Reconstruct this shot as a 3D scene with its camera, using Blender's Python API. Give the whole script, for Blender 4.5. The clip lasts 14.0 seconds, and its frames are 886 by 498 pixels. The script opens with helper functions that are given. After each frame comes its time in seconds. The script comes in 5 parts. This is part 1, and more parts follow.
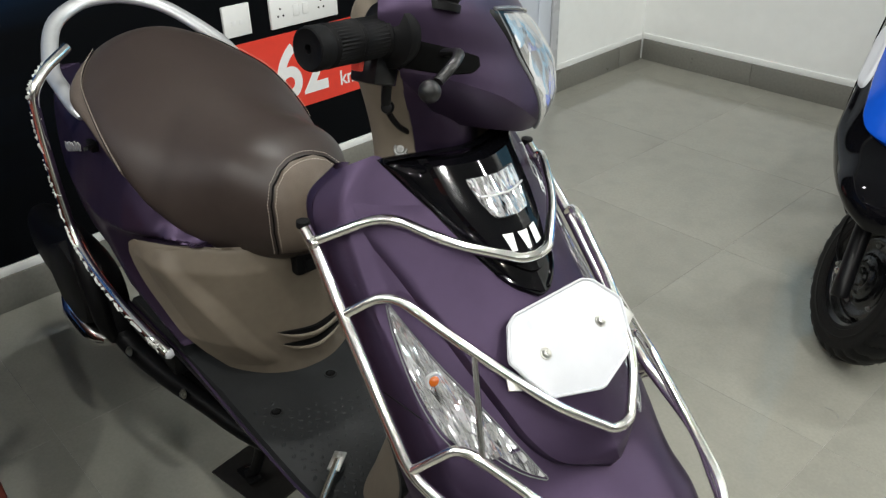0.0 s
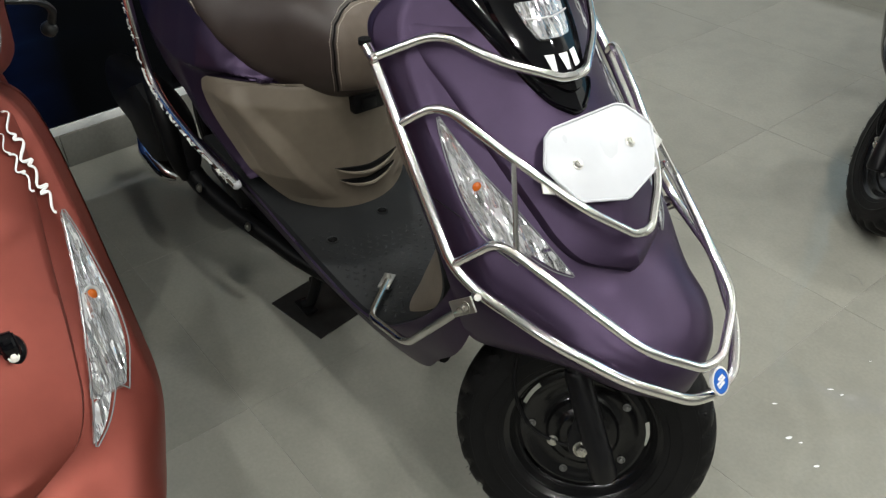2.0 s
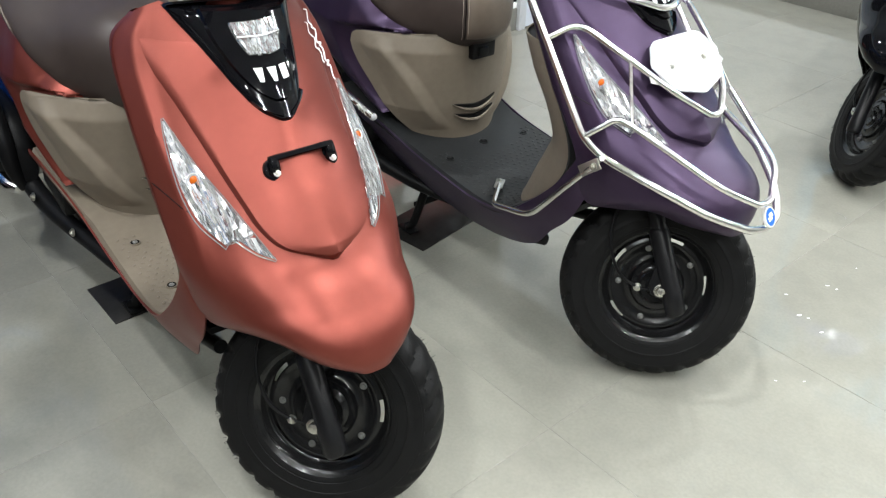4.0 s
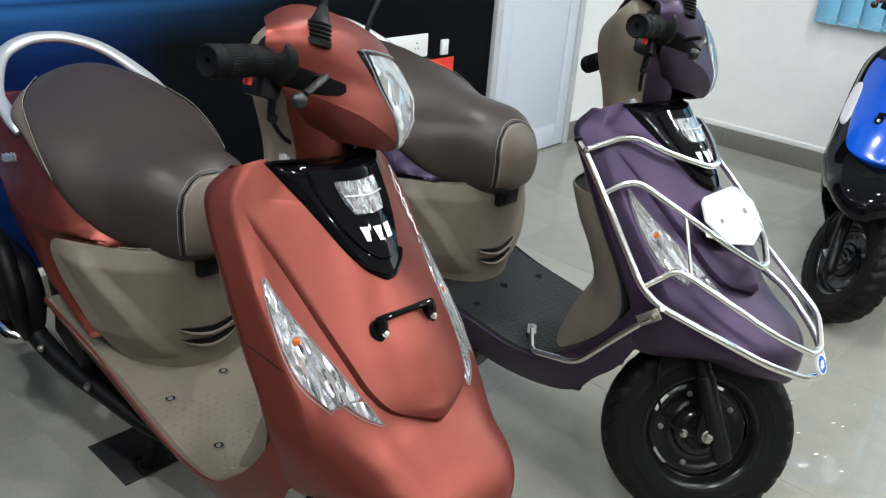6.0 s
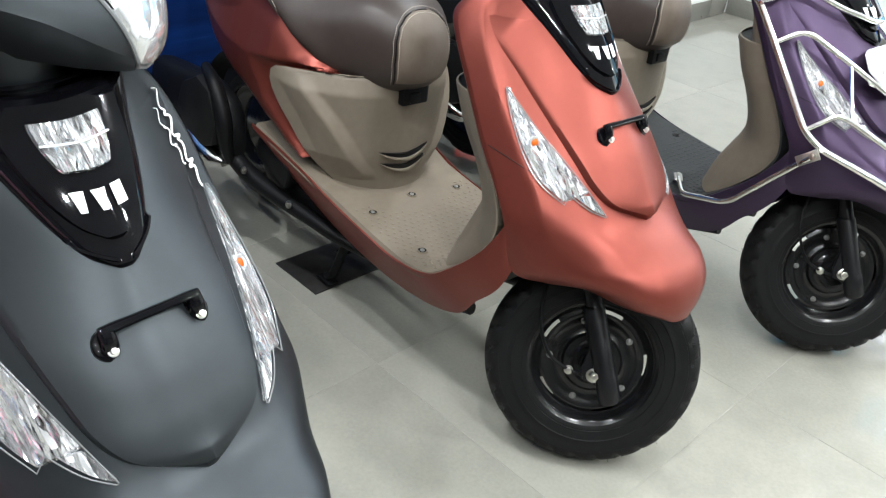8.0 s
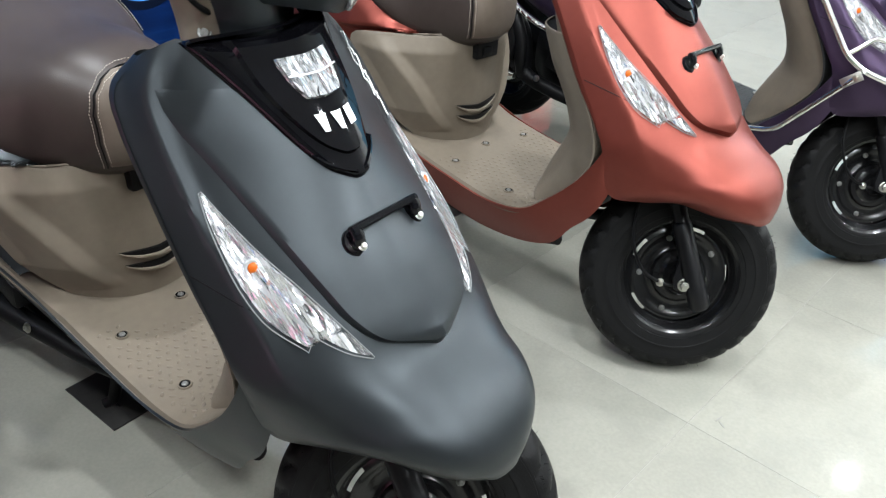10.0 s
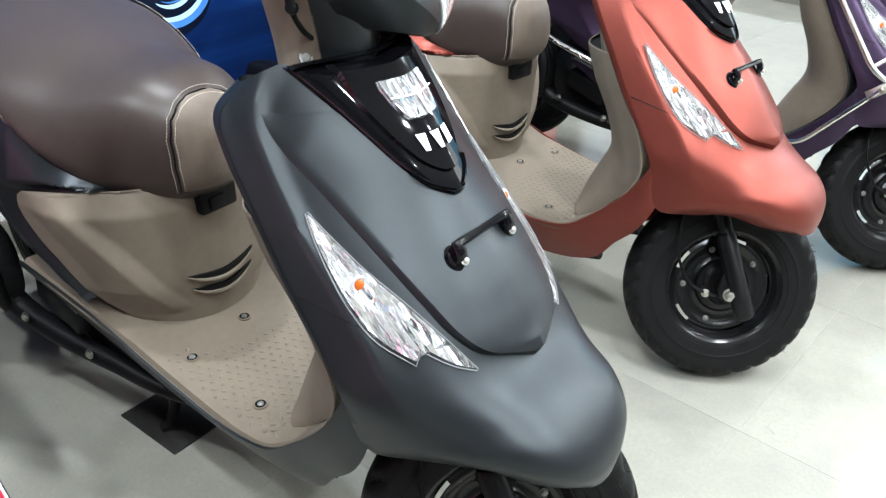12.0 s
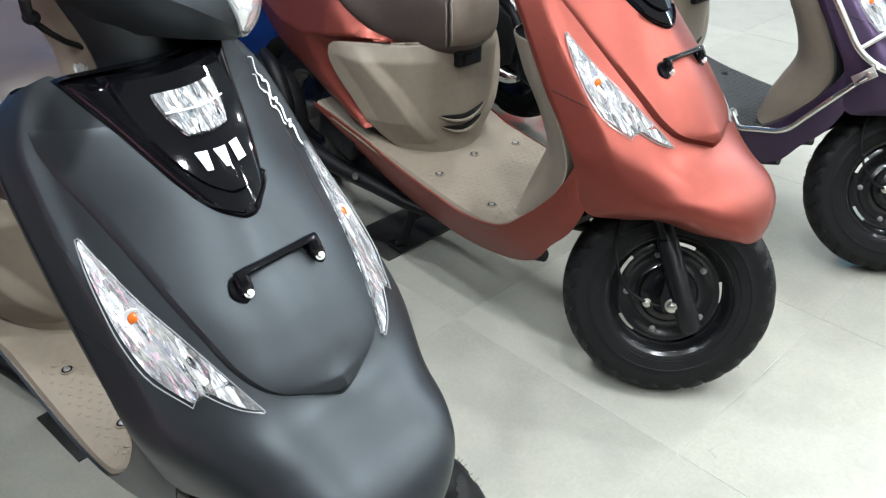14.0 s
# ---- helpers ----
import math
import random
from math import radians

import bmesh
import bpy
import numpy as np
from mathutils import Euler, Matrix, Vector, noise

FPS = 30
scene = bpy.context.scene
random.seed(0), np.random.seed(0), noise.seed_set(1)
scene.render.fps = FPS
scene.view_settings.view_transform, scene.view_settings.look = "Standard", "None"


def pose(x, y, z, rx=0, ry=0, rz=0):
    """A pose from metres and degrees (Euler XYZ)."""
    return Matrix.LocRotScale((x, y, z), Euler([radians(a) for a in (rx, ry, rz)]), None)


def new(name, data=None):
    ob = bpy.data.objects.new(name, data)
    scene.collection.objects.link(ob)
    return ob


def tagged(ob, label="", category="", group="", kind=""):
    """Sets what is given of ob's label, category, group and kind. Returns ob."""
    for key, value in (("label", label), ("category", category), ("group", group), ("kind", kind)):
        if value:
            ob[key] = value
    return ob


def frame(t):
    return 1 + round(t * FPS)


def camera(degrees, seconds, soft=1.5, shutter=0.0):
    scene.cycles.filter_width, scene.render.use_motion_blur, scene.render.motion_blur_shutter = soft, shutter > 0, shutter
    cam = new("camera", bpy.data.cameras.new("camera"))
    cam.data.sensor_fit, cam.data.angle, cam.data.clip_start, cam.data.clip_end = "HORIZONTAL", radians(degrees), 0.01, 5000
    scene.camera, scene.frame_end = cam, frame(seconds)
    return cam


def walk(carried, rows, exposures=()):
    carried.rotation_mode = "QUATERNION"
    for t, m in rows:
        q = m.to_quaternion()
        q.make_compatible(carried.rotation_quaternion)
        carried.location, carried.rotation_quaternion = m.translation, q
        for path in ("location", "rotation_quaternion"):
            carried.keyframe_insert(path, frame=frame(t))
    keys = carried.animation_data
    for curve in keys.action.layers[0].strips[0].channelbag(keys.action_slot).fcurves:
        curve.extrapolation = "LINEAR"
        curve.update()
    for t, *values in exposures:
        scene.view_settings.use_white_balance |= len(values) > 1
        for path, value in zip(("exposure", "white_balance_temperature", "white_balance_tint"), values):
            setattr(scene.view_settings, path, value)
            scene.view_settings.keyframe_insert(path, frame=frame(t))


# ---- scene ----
cam = camera(56.9, 14.0, soft=1.25)
ROWS = [
    (0.0, 0.3940, -0.6312, 1.2979, 59.639, 0.977, 47.139),
    (0.5, 0.4188, -0.6233, 1.2757, 57.978, 0.954, 48.382),
    (1.0, 0.4511, -0.6227, 1.2592, 54.139, 1.028, 49.386),
    (1.5, 0.4883, -0.6410, 1.2517, 52.829, 0.986, 50.380),
    (2.0, 0.5199, -0.7380, 1.2595, 53.210, 0.904, 51.133),
    (2.5, 0.5656, -0.9339, 1.2594, 54.447, 0.486, 51.317),
    (2.7, 0.5912, -0.9955, 1.2588, 55.063, -0.029, 51.351),
    (4.8, 0.7781, -1.5422, 1.2821, 60.081, -1.310, 46.049),
    (5.0, 0.7526, -1.5804, 1.2911, 61.976, -1.313, 45.328),
    (5.5, 0.6410, -1.5878, 1.3013, 64.608, -2.635, 44.198),
    (6.0, 0.4983, -1.5356, 1.2913, 65.431, -4.081, 43.085),
    (6.5, 0.4453, -1.5287, 1.2671, 61.805, -3.600, 45.000),
    (7.0, 0.4345, -1.6342, 1.2477, 59.291, -4.295, 47.247),
    (7.5, 0.4478, -1.8168, 1.2315, 58.658, -4.171, 47.194),
    (8.0, 0.4645, -1.9326, 1.2099, 58.763, -5.190, 46.623),
    (8.5, 0.4954, -2.0019, 1.2056, 59.978, -4.366, 48.797),
    (8.7, 0.5229, -2.0324, 1.2033, 60.113, -3.940, 49.380),
    (11.0, 0.3228, -2.3474, 1.1758, 56.909, -1.300, 38.685),
    (11.5, 0.3125, -2.3620, 1.2022, 60.328, -1.219, 42.500),
    (12.0, 0.3338, -2.3550, 1.1856, 59.587, -1.572, 41.360),
    (12.5, 0.3707, -2.3270, 1.1571, 52.889, -1.045, 40.155),
    (13.0, 0.4160, -2.2579, 1.1587, 52.778, -0.935, 40.000),
    (13.5, 0.4644, -2.1583, 1.1842, 55.780, -0.588, 45.495),
    (14.0, 0.4825, -2.0381, 1.1895, 57.533, 0.939, 46.297),
]
EXPOSURES = [(t, e, 6500 if t < 3 else 6100 if t < 9 else 5950, 6) for t, e in ((0.0, -0.88), (0.5, -0.98), (1.5, -1.05), (2.0, -0.98), (2.7, -0.6), (4.8, -0.1), (5.5, -0.4), (6.0, -0.55), (6.5, -0.3), (7.0, -0.1), (7.5, 0.0), (8.7, 0.2), (11.0, 0.15), (11.5, 0.52), (12.0, 0.48), (12.5, 0.17), (13.0, 0.09), (14.0, 0.35))]
walk(cam, [(t, pose(x, y, z, rx, ry, rz)) for t, x, y, z, rx, ry, rz in ROWS], EXPOSURES)

# ---- light ----
world = bpy.data.worlds.new("world")
scene.world = world
world.use_nodes = True
wn = world.node_tree.nodes
sky = wn.new("ShaderNodeTexSky")
sky.sky_type, sky.sun_disc, sky.sun_elevation, sky.sun_rotation = "NISHITA", False, radians(40), radians(120)
world.node_tree.links.new(sky.outputs[0], wn["Background"].inputs[0])
wn["Background"].inputs[1].default_value = 0.12

ROOM_H = 2.45


def area_lamp(name, m, size, power, colour, shape="DISK", size_y=0.0):
    la = bpy.data.lights.new(name, "AREA")
    la.shape, la.size, la.energy, la.color = shape, size, power, colour
    if size_y:
        la.size_y = size_y
    ob = new(name, la)
    ob.matrix_world = m
    return ob


# lamps mirror in the floor at (-0.05, 0.85), (-0.05, 1.97); this grid is assumed
LAMP_SPOTS = [(x, y) for x in (-0.05, 1.15, 2.35) for y in (0.85, -0.27, -1.39, -2.51)]
# unseen fill lamps added: y 2.60 lights the north wall, x -1.05 the seats
LAMP_SPOTS += [(-0.05, 1.97), (0.40, 2.60), (1.40, 2.60), (2.40, 2.60), (-1.05, 0.40), (-1.05, -1.60), (-1.05, -2.90)]
for lx, ly in LAMP_SPOTS:
    area_lamp("downlight_and_fill_lamp", pose(lx, ly, ROOM_H - 0.022), 0.085, 22.0, (1.0, 0.985, 0.96))


# ---- materials ----
def rgb(c):
    return (c[0], c[1], c[2], 1.0)


def material(name, colour, rough=0.5, metal=0.0, spread=0.08, grain=60.0, bump=0.0, bump_scale=400.0, stain=0.0, coat=0.0, spec=0.5, dirt=(0.2, 0.19, 0.17), rough_spread=0.08):
    """Principled surface with two scales of colour variation, uneven gloss and fine relief."""
    m = bpy.data.materials.new(name)
    m.use_nodes = True
    nt = m.node_tree
    n, l = nt.nodes, nt.links
    b = n["Principled BSDF"]
    b.inputs["Metallic"].default_value = metal
    b.inputs["Coat Weight"].default_value = coat
    b.inputs["Coat Roughness"].default_value = 0.08
    b.inputs["Specular IOR Level"].default_value = spec
    tc = n.new("ShaderNodeTexCoord")
    n1 = n.new("ShaderNodeTexNoise")
    n1.inputs["Scale"].default_value, n1.inputs["Detail"].default_value = grain, 6.0
    l.new(tc.outputs["Object"], n1.inputs["Vector"])
    n2 = n.new("ShaderNodeTexNoise")
    n2.inputs["Scale"].default_value, n2.inputs["Detail"].default_value = grain * 0.08, 4.0
    l.new(tc.outputs["Object"], n2.inputs["Vector"])
    ramp = n.new("ShaderNodeValToRGB")
    ramp.color_ramp.elements[0].position, ramp.color_ramp.elements[1].position = 0.3, 0.7
    ramp.color_ramp.elements[0].color = rgb([c * (1 - spread) for c in colour])
    ramp.color_ramp.elements[1].color = rgb([min(1.0, c * (1 + spread)) for c in colour])
    l.new(n1.outputs[0], ramp.inputs[0])
    mix = n.new("ShaderNodeMix")
    mix.data_type = "RGBA"
    mix.inputs[7].default_value = rgb(dirt)
    st = n.new("ShaderNodeMapRange")
    st.inputs[1].default_value, st.inputs[2].default_value, st.inputs[3].default_value, st.inputs[4].default_value = 0.45, 0.75, 0.0, stain
    l.new(n2.outputs[0], st.inputs[0])
    l.new(st.outputs[0], mix.inputs[0])
    l.new(ramp.outputs[0], mix.inputs[6])
    l.new(mix.outputs[2], b.inputs["Base Color"])
    rr = n.new("ShaderNodeMapRange")
    rr.inputs[3].default_value, rr.inputs[4].default_value = max(0.02, rough - rough_spread), min(1.0, rough + rough_spread)
    l.new(n2.outputs[0], rr.inputs[0])
    l.new(rr.outputs[0], b.inputs["Roughness"])
    if bump:
        n3 = n.new("ShaderNodeTexNoise")
        n3.inputs["Scale"].default_value, n3.inputs["Detail"].default_value = bump_scale, 3.0
        l.new(tc.outputs["Object"], n3.inputs["Vector"])
        bp = n.new("ShaderNodeBump")
        bp.inputs["Strength"].default_value, bp.inputs["Distance"].default_value = bump, 0.002
        l.new(n3.outputs[0], bp.inputs["Height"])
        l.new(bp.outputs[0], b.inputs["Normal"])
    return m


def glass(name, tint=(1, 1, 1), rough=0.02):
    m = bpy.data.materials.new(name)
    m.use_nodes = True
    b = m.node_tree.nodes["Principled BSDF"]
    b.inputs["Base Color"].default_value = rgb(tint)
    b.inputs["Roughness"].default_value = rough
    b.inputs["Transmission Weight"].default_value = 1.0
    b.inputs["IOR"].default_value = 1.45
    return m


M_RED = material("matte_red_paint", (0.192, 0.045, 0.033), 0.37, 0.66, spread=0.03, bump=0.05, bump_scale=900, spec=0.38)
M_PURPLE = material("matte_purple_paint", (0.050, 0.033, 0.066), 0.38, 0.70, spread=0.03, bump=0.05, bump_scale=900, spec=0.38)
M_GREY = material("matte_grey_paint", (0.034, 0.039, 0.043), 0.37, 0.70, spread=0.03, bump=0.05, bump_scale=900, spec=0.40)
M_BLUE = material("gloss_blue_paint", (0.006, 0.075, 0.50), 0.2, spread=0.03, coat=0.6)
M_PINK = material("gloss_pink_paint", (0.72, 0.28, 0.42), 0.25, spread=0.03, coat=0.6)
M_BROWN = material("brown_plastic", (0.162, 0.135, 0.103), 0.5, spread=0.05, bump=0.15, bump_scale=700, spec=0.3)
M_SEAT = material("dark_brown_vinyl", (0.039, 0.029, 0.0255), 0.40, spread=0.06, bump=0.1, bump_scale=500, stain=0.2, dirt=(0.048, 0.038, 0.033), spec=0.36)
M_SEAT_TAN = material("tan_vinyl", (0.125, 0.098, 0.077), 0.45, spread=0.06, bump=0.3, bump_scale=500, spec=0.4)
M_THREAD = material("pale_thread", (0.5, 0.44, 0.37), 0.8)
M_GLOSS_BLACK = material("gloss_black_plastic", (0.003, 0.003, 0.004), 0.05, spread=0.02, spec=0.24, coat=0.0, rough_spread=0.02)
M_BLACK = material("black_plastic", (0.005, 0.005, 0.0055), 0.45, spread=0.1, bump=0.15, spec=0.15)
M_MAT_BLACK = material("black_floor_rubber", (0.014, 0.015, 0.016), 0.5, spread=0.15, bump=0.2, stain=0.3, dirt=(0.03, 0.03, 0.028), spec=0.3)
M_RUBBER = material("tyre_rubber", (0.0075, 0.0075, 0.0077), 0.5, spread=0.12, bump=0.25, bump_scale=300, stain=0.12, dirt=(0.017, 0.0165, 0.0155), spec=0.13)
M_RIM = material("black_enamelled_steel", (0.007, 0.007, 0.0075), 0.2, spread=0.05, spec=0.45)
M_FORK = material("black_fork_paint", (0.007, 0.007, 0.008), 0.36, spread=0.05, spec=0.22)
M_CHROME = material("chrome", (0.85, 0.84, 0.82), 0.14, 1.0, spread=0.03, rough_spread=0.05)
M_ZINC = material("zinc_bolt", (0.62, 0.61, 0.56), 0.3, 1.0, spread=0.1)
M_SILVER = material("silver_painted_metal", (0.62, 0.63, 0.64), 0.35, 0.6, spread=0.04)
M_REFLECT = material("lamp_reflector", (0.9, 0.9, 0.91), 0.12, 1.0, spread=0.02)
M_AMBER = material("amber_bulb", (0.42, 0.09, 0.008), 0.2, spread=0.05)
M_WHITE = material("white_acrylic", (0.54, 0.55, 0.58), 0.28, spread=0.015)
M_WHITE_PRINT = material("white_print", (0.8, 0.8, 0.8), 0.4, spread=0.02)
M_BLUE_BADGE = material("blue_badge", (0.03, 0.13, 0.5), 0.25, spread=0.03)
M_RED_PRINT = material("red_print", (0.72, 0.05, 0.03), 0.35, spread=0.03)
M_STEEL = material("galvanised_bracket", (0.55, 0.54, 0.51), 0.38, 1.0, spread=0.12)
M_WALL = material("white_wall_paint", (0.87, 0.88, 0.865), 0.7, spread=0.015, grain=20, bump=0.06, bump_scale=200)
M_CEIL = material("ceiling_paint", (0.72, 0.72, 0.71), 0.8, spread=0.01)
# grey picked for the two unseen walls so they bounce less light
M_WALL_UNSEEN = material("unseen_wall_grey", (0.30, 0.30, 0.29), 0.7, spread=0.03, grain=20, bump=0.06, bump_scale=200)
M_SKIRT = material("grey_skirting_tile", (0.19, 0.185, 0.165), 0.3, spread=0.08, grain=90, bump=0.03)
M_TILE = material("polished_floor_tile", (0.272, 0.266, 0.230), 0.04, spread=0.05, grain=140, bump=0.006, bump_scale=30, stain=0.4, dirt=(0.215, 0.21, 0.186), rough_spread=0.012)
M_GROUT = material("grout", (0.27, 0.265, 0.235), 0.6)
M_DOOR = material("white_upvc_door", (0.66, 0.70, 0.78), 0.35, spread=0.01)
M_BLIND = material("blue_blind_fabric", (0.2, 0.48, 0.7), 0.7, spread=0.05)
M_PLATE = material("oiled_black_plate", (0.018, 0.017, 0.016), 0.35, spread=0.3, stain=0.4, dirt=(0.06, 0.055, 0.05))
M_SOCKET = material("white_socket_plastic", (0.8, 0.8, 0.79), 0.3, spread=0.01)
M_WRAP = material("clear_wrap_film", (0.55, 0.55, 0.52), 0.25, spread=0.3, bump=0.6, bump_scale=120)
# near-black that paints the shade inside recesses which are not cut
M_RECESS_SHADE = material("recess_shade_black", (0.0025, 0.0025, 0.0025), 0.8, spread=0.05, spec=0.05)
M_GRIP = material("grip_rubber", (0.004, 0.004, 0.0045), 0.55, spread=0.1, bump=0.1, spec=0.10)
M_LEVER = material("satin_black_lever", (0.012, 0.012, 0.013), 0.32, 0.2, spread=0.06)
M_CRIMSON = material("crimson_print", (0.45, 0.012, 0.04), 0.3, spread=0.03)
M_SCREW = material("dull_screw", (0.28, 0.28, 0.27), 0.5, 0.8, spread=0.2, grain=300)
M_LENS_EDGE = material("clear_plastic_edge", (0.16, 0.165, 0.17), 0.15, spread=0.05)


def faceted(name, scale, strength, stretch):
    """Bright reflector broken into small flat facets under a clear lens."""
    m = material(name, (0.76, 0.77, 0.79), 0.12, 0.75, spread=0.03, rough_spread=0.05)
    n, l = m.node_tree.nodes, m.node_tree.links
    tc = n.new("ShaderNodeTexCoord")
    turn = n.new("ShaderNodeMapping")
    turn.inputs["Rotation"].default_value = (0.0, radians(-36), 0.0)
    l.new(tc.outputs["Object"], turn.inputs[0])
    mp = n.new("ShaderNodeMapping")
    mp.inputs["Scale"].default_value = stretch
    l.new(turn.outputs[0], mp.inputs[0])
    geo = n.new("ShaderNodeNewGeometry")
    last = geo.outputs["Normal"]
    for sc, amount in ((scale, strength), (scale * 3.1, strength * 0.45)):
        vo = n.new("ShaderNodeTexVoronoi")
        vo.inputs["Scale"].default_value = sc
        l.new(mp.outputs[0], vo.inputs["Vector"])
        sub = n.new("ShaderNodeVectorMath")
        sub.operation = "SUBTRACT"
        sub.inputs[1].default_value = (0.5, 0.5, 0.5)
        l.new(vo.outputs["Color"], sub.inputs[0])
        mul = n.new("ShaderNodeVectorMath")
        mul.operation = "SCALE"
        mul.inputs["Scale"].default_value = amount
        l.new(sub.outputs[0], mul.inputs[0])
        ad = n.new("ShaderNodeVectorMath")
        l.new(last, ad.inputs[0])
        l.new(mul.outputs[0], ad.inputs[1])
        last = ad.outputs[0]
    nm = n.new("ShaderNodeVectorMath")
    nm.operation = "NORMALIZE"
    l.new(last, nm.inputs[0])
    b = n["Principled BSDF"]
    l.new(nm.outputs[0], b.inputs["Normal"])
    b.inputs["Coat Weight"].default_value = 1.0
    b.inputs["Coat Roughness"].default_value = 0.03
    return m


M_REFLECT = faceted("fluted_reflector", 150.0, 1.5, (0.16, 1.4, 1.0))
M_HEAD = faceted("headlamp_reflector", 15.0, 0.55, (0.5, 1.5, 0.8))


# each tile is cut from another part of the pattern and differs a little in tone (TILE_SHIFT)
tn, tl = M_TILE.node_tree.nodes, M_TILE.node_tree.links
info = tn.new("ShaderNodeObjectInfo")
shift = tn.new("ShaderNodeVectorMath")
shift.operation = "MULTIPLY_ADD"
shift.inputs[1].default_value = (37.0, 61.0, 23.0)
tl.new(info.outputs["Random"], shift.inputs[0])
coord = [x for x in tn if x.bl_idname == "ShaderNodeTexCoord"][0]
tl.new(coord.outputs["Object"], shift.inputs[2])
for x in list(tn):
    if x.bl_idname == "ShaderNodeTexNoise":
        tl.new(shift.outputs[0], x.inputs["Vector"])
tone = tn.new("ShaderNodeHueSaturation")
tv = tn.new("ShaderNodeMapRange")
tv.inputs[3].default_value, tv.inputs[4].default_value = 0.94, 1.05
tl.new(info.outputs["Random"], tv.inputs[0])
tl.new(tv.outputs[0], tone.inputs["Value"])
pb = tn["Principled BSDF"]
src = pb.inputs["Base Color"].links[0].from_socket
tl.new(src, tone.inputs["Color"])
tl.new(tone.outputs[0], pb.inputs["Base Color"])


# ---- mesh helpers ----
def link(name, bm, mat, parent=None, label="", sharp=40.0, smooth=True):
    me = bpy.data.meshes.new(name)
    bm.normal_update()
    bm.to_mesh(me)
    bm.free()
    for f in me.polygons:
        f.use_smooth = smooth
    if smooth:
        me.set_sharp_from_angle(angle=radians(sharp))
    me.materials.append(mat)
    ob = new(name, me)
    ob.parent = parent
    if label:
        tagged(ob, label)
    return ob


def part(name, bm, mat, parent, label="", sharp=40.0):
    return link(name, bm, mat, parent, label, sharp)


def thing(name, label, category, m=None, group="", kind=""):
    ob = new(name)
    ob.empty_display_size = 0.1
    if m is not None:
        ob.matrix_world = m
    return tagged(ob, label, category, group, kind)


def from_grid(P, wrap_u=False, wrap_v=False, caps=False):
    """Quads over an array of points [nu, nv, 3]."""
    bm = bmesh.new()
    nu, nv = len(P), len(P[0])
    vs = [[bm.verts.new(tuple(P[i][j])) for j in range(nv)] for i in range(nu)]
    for i in range(nu if wrap_u else nu - 1):
        for j in range(nv if wrap_v else nv - 1):
            q = [vs[i][j], vs[(i + 1) % nu][j], vs[(i + 1) % nu][(j + 1) % nv], vs[i][(j + 1) % nv]]
            try:
                bm.faces.new(q)
            except ValueError:
                pass
    if caps:
        for row in (vs[0], vs[-1]):
            try:
                bm.faces.new(row)
            except ValueError:
                pass
    bmesh.ops.remove_doubles(bm, verts=bm.verts, dist=1e-6)
    bmesh.ops.recalc_face_normals(bm, faces=bm.faces)
    return bm


def grid_normals(P):
    du = np.gradient(P, axis=0)
    dv = np.gradient(P, axis=1)
    n = np.cross(du, dv)
    return n / np.maximum(np.linalg.norm(n, axis=2, keepdims=True), 1e-9)


def shell(P, t, out):
    """A closed sheet: the grid P, thickened by t against the direction out."""
    P = np.asarray(P, float)
    N = grid_normals(P)
    if (N.reshape(-1, 3).mean(0) @ np.asarray(out)) < 0:
        N = -N
    return sandwich(P, P - N * t)


def pad(P, h, out, ring=2, sink=0.003):
    """A raised pad over the grid P: its middle stands h proud, its rim is rounded down into the surface."""
    P = np.asarray(P, float)
    N = grid_normals(P)
    if (N.reshape(-1, 3).mean(0) @ np.asarray(out)) < 0:
        N = -N
    nu, nv = P.shape[:2]
    d = np.minimum(np.minimum(np.arange(nu), nu - 1 - np.arange(nu))[:, None], np.minimum(np.arange(nv), nv - 1 - np.arange(nv))[None, :])
    k = np.sqrt(np.clip(d / ring, 0, 1))
    hh = h if np.isscalar(h) or np.ndim(h) == 2 else np.asarray(h)[:, None]
    return sandwich(P + N * (k * (hh + sink) - sink)[:, :, None], P - N * sink * 1.5)


def sandwich(A, B):
    bm = bmesh.new()
    nu, nv = A.shape[:2]
    va = [[bm.verts.new(tuple(A[i, j])) for j in range(nv)] for i in range(nu)]
    vb = [[bm.verts.new(tuple(B[i, j])) for j in range(nv)] for i in range(nu)]

    def quad(*q):
        try:
            bm.faces.new(q)
        except ValueError:
            pass
    for i in range(nu - 1):
        for j in range(nv - 1):
            quad(va[i][j], va[i + 1][j], va[i + 1][j + 1], va[i][j + 1])
            quad(vb[i][j], vb[i][j + 1], vb[i + 1][j + 1], vb[i + 1][j])
    for i in range(nu - 1):
        quad(va[i][0], vb[i][0], vb[i + 1][0], va[i + 1][0])
        quad(va[i][-1], va[i + 1][-1], vb[i + 1][-1], vb[i][-1])
    for j in range(nv - 1):
        quad(va[0][j], va[0][j + 1], vb[0][j + 1], vb[0][j])
        quad(va[-1][j], vb[-1][j], vb[-1][j + 1], va[-1][j + 1])
    bmesh.ops.remove_doubles(bm, verts=bm.verts, dist=1e-6)
    bmesh.ops.recalc_face_normals(bm, faces=bm.faces)
    return bm


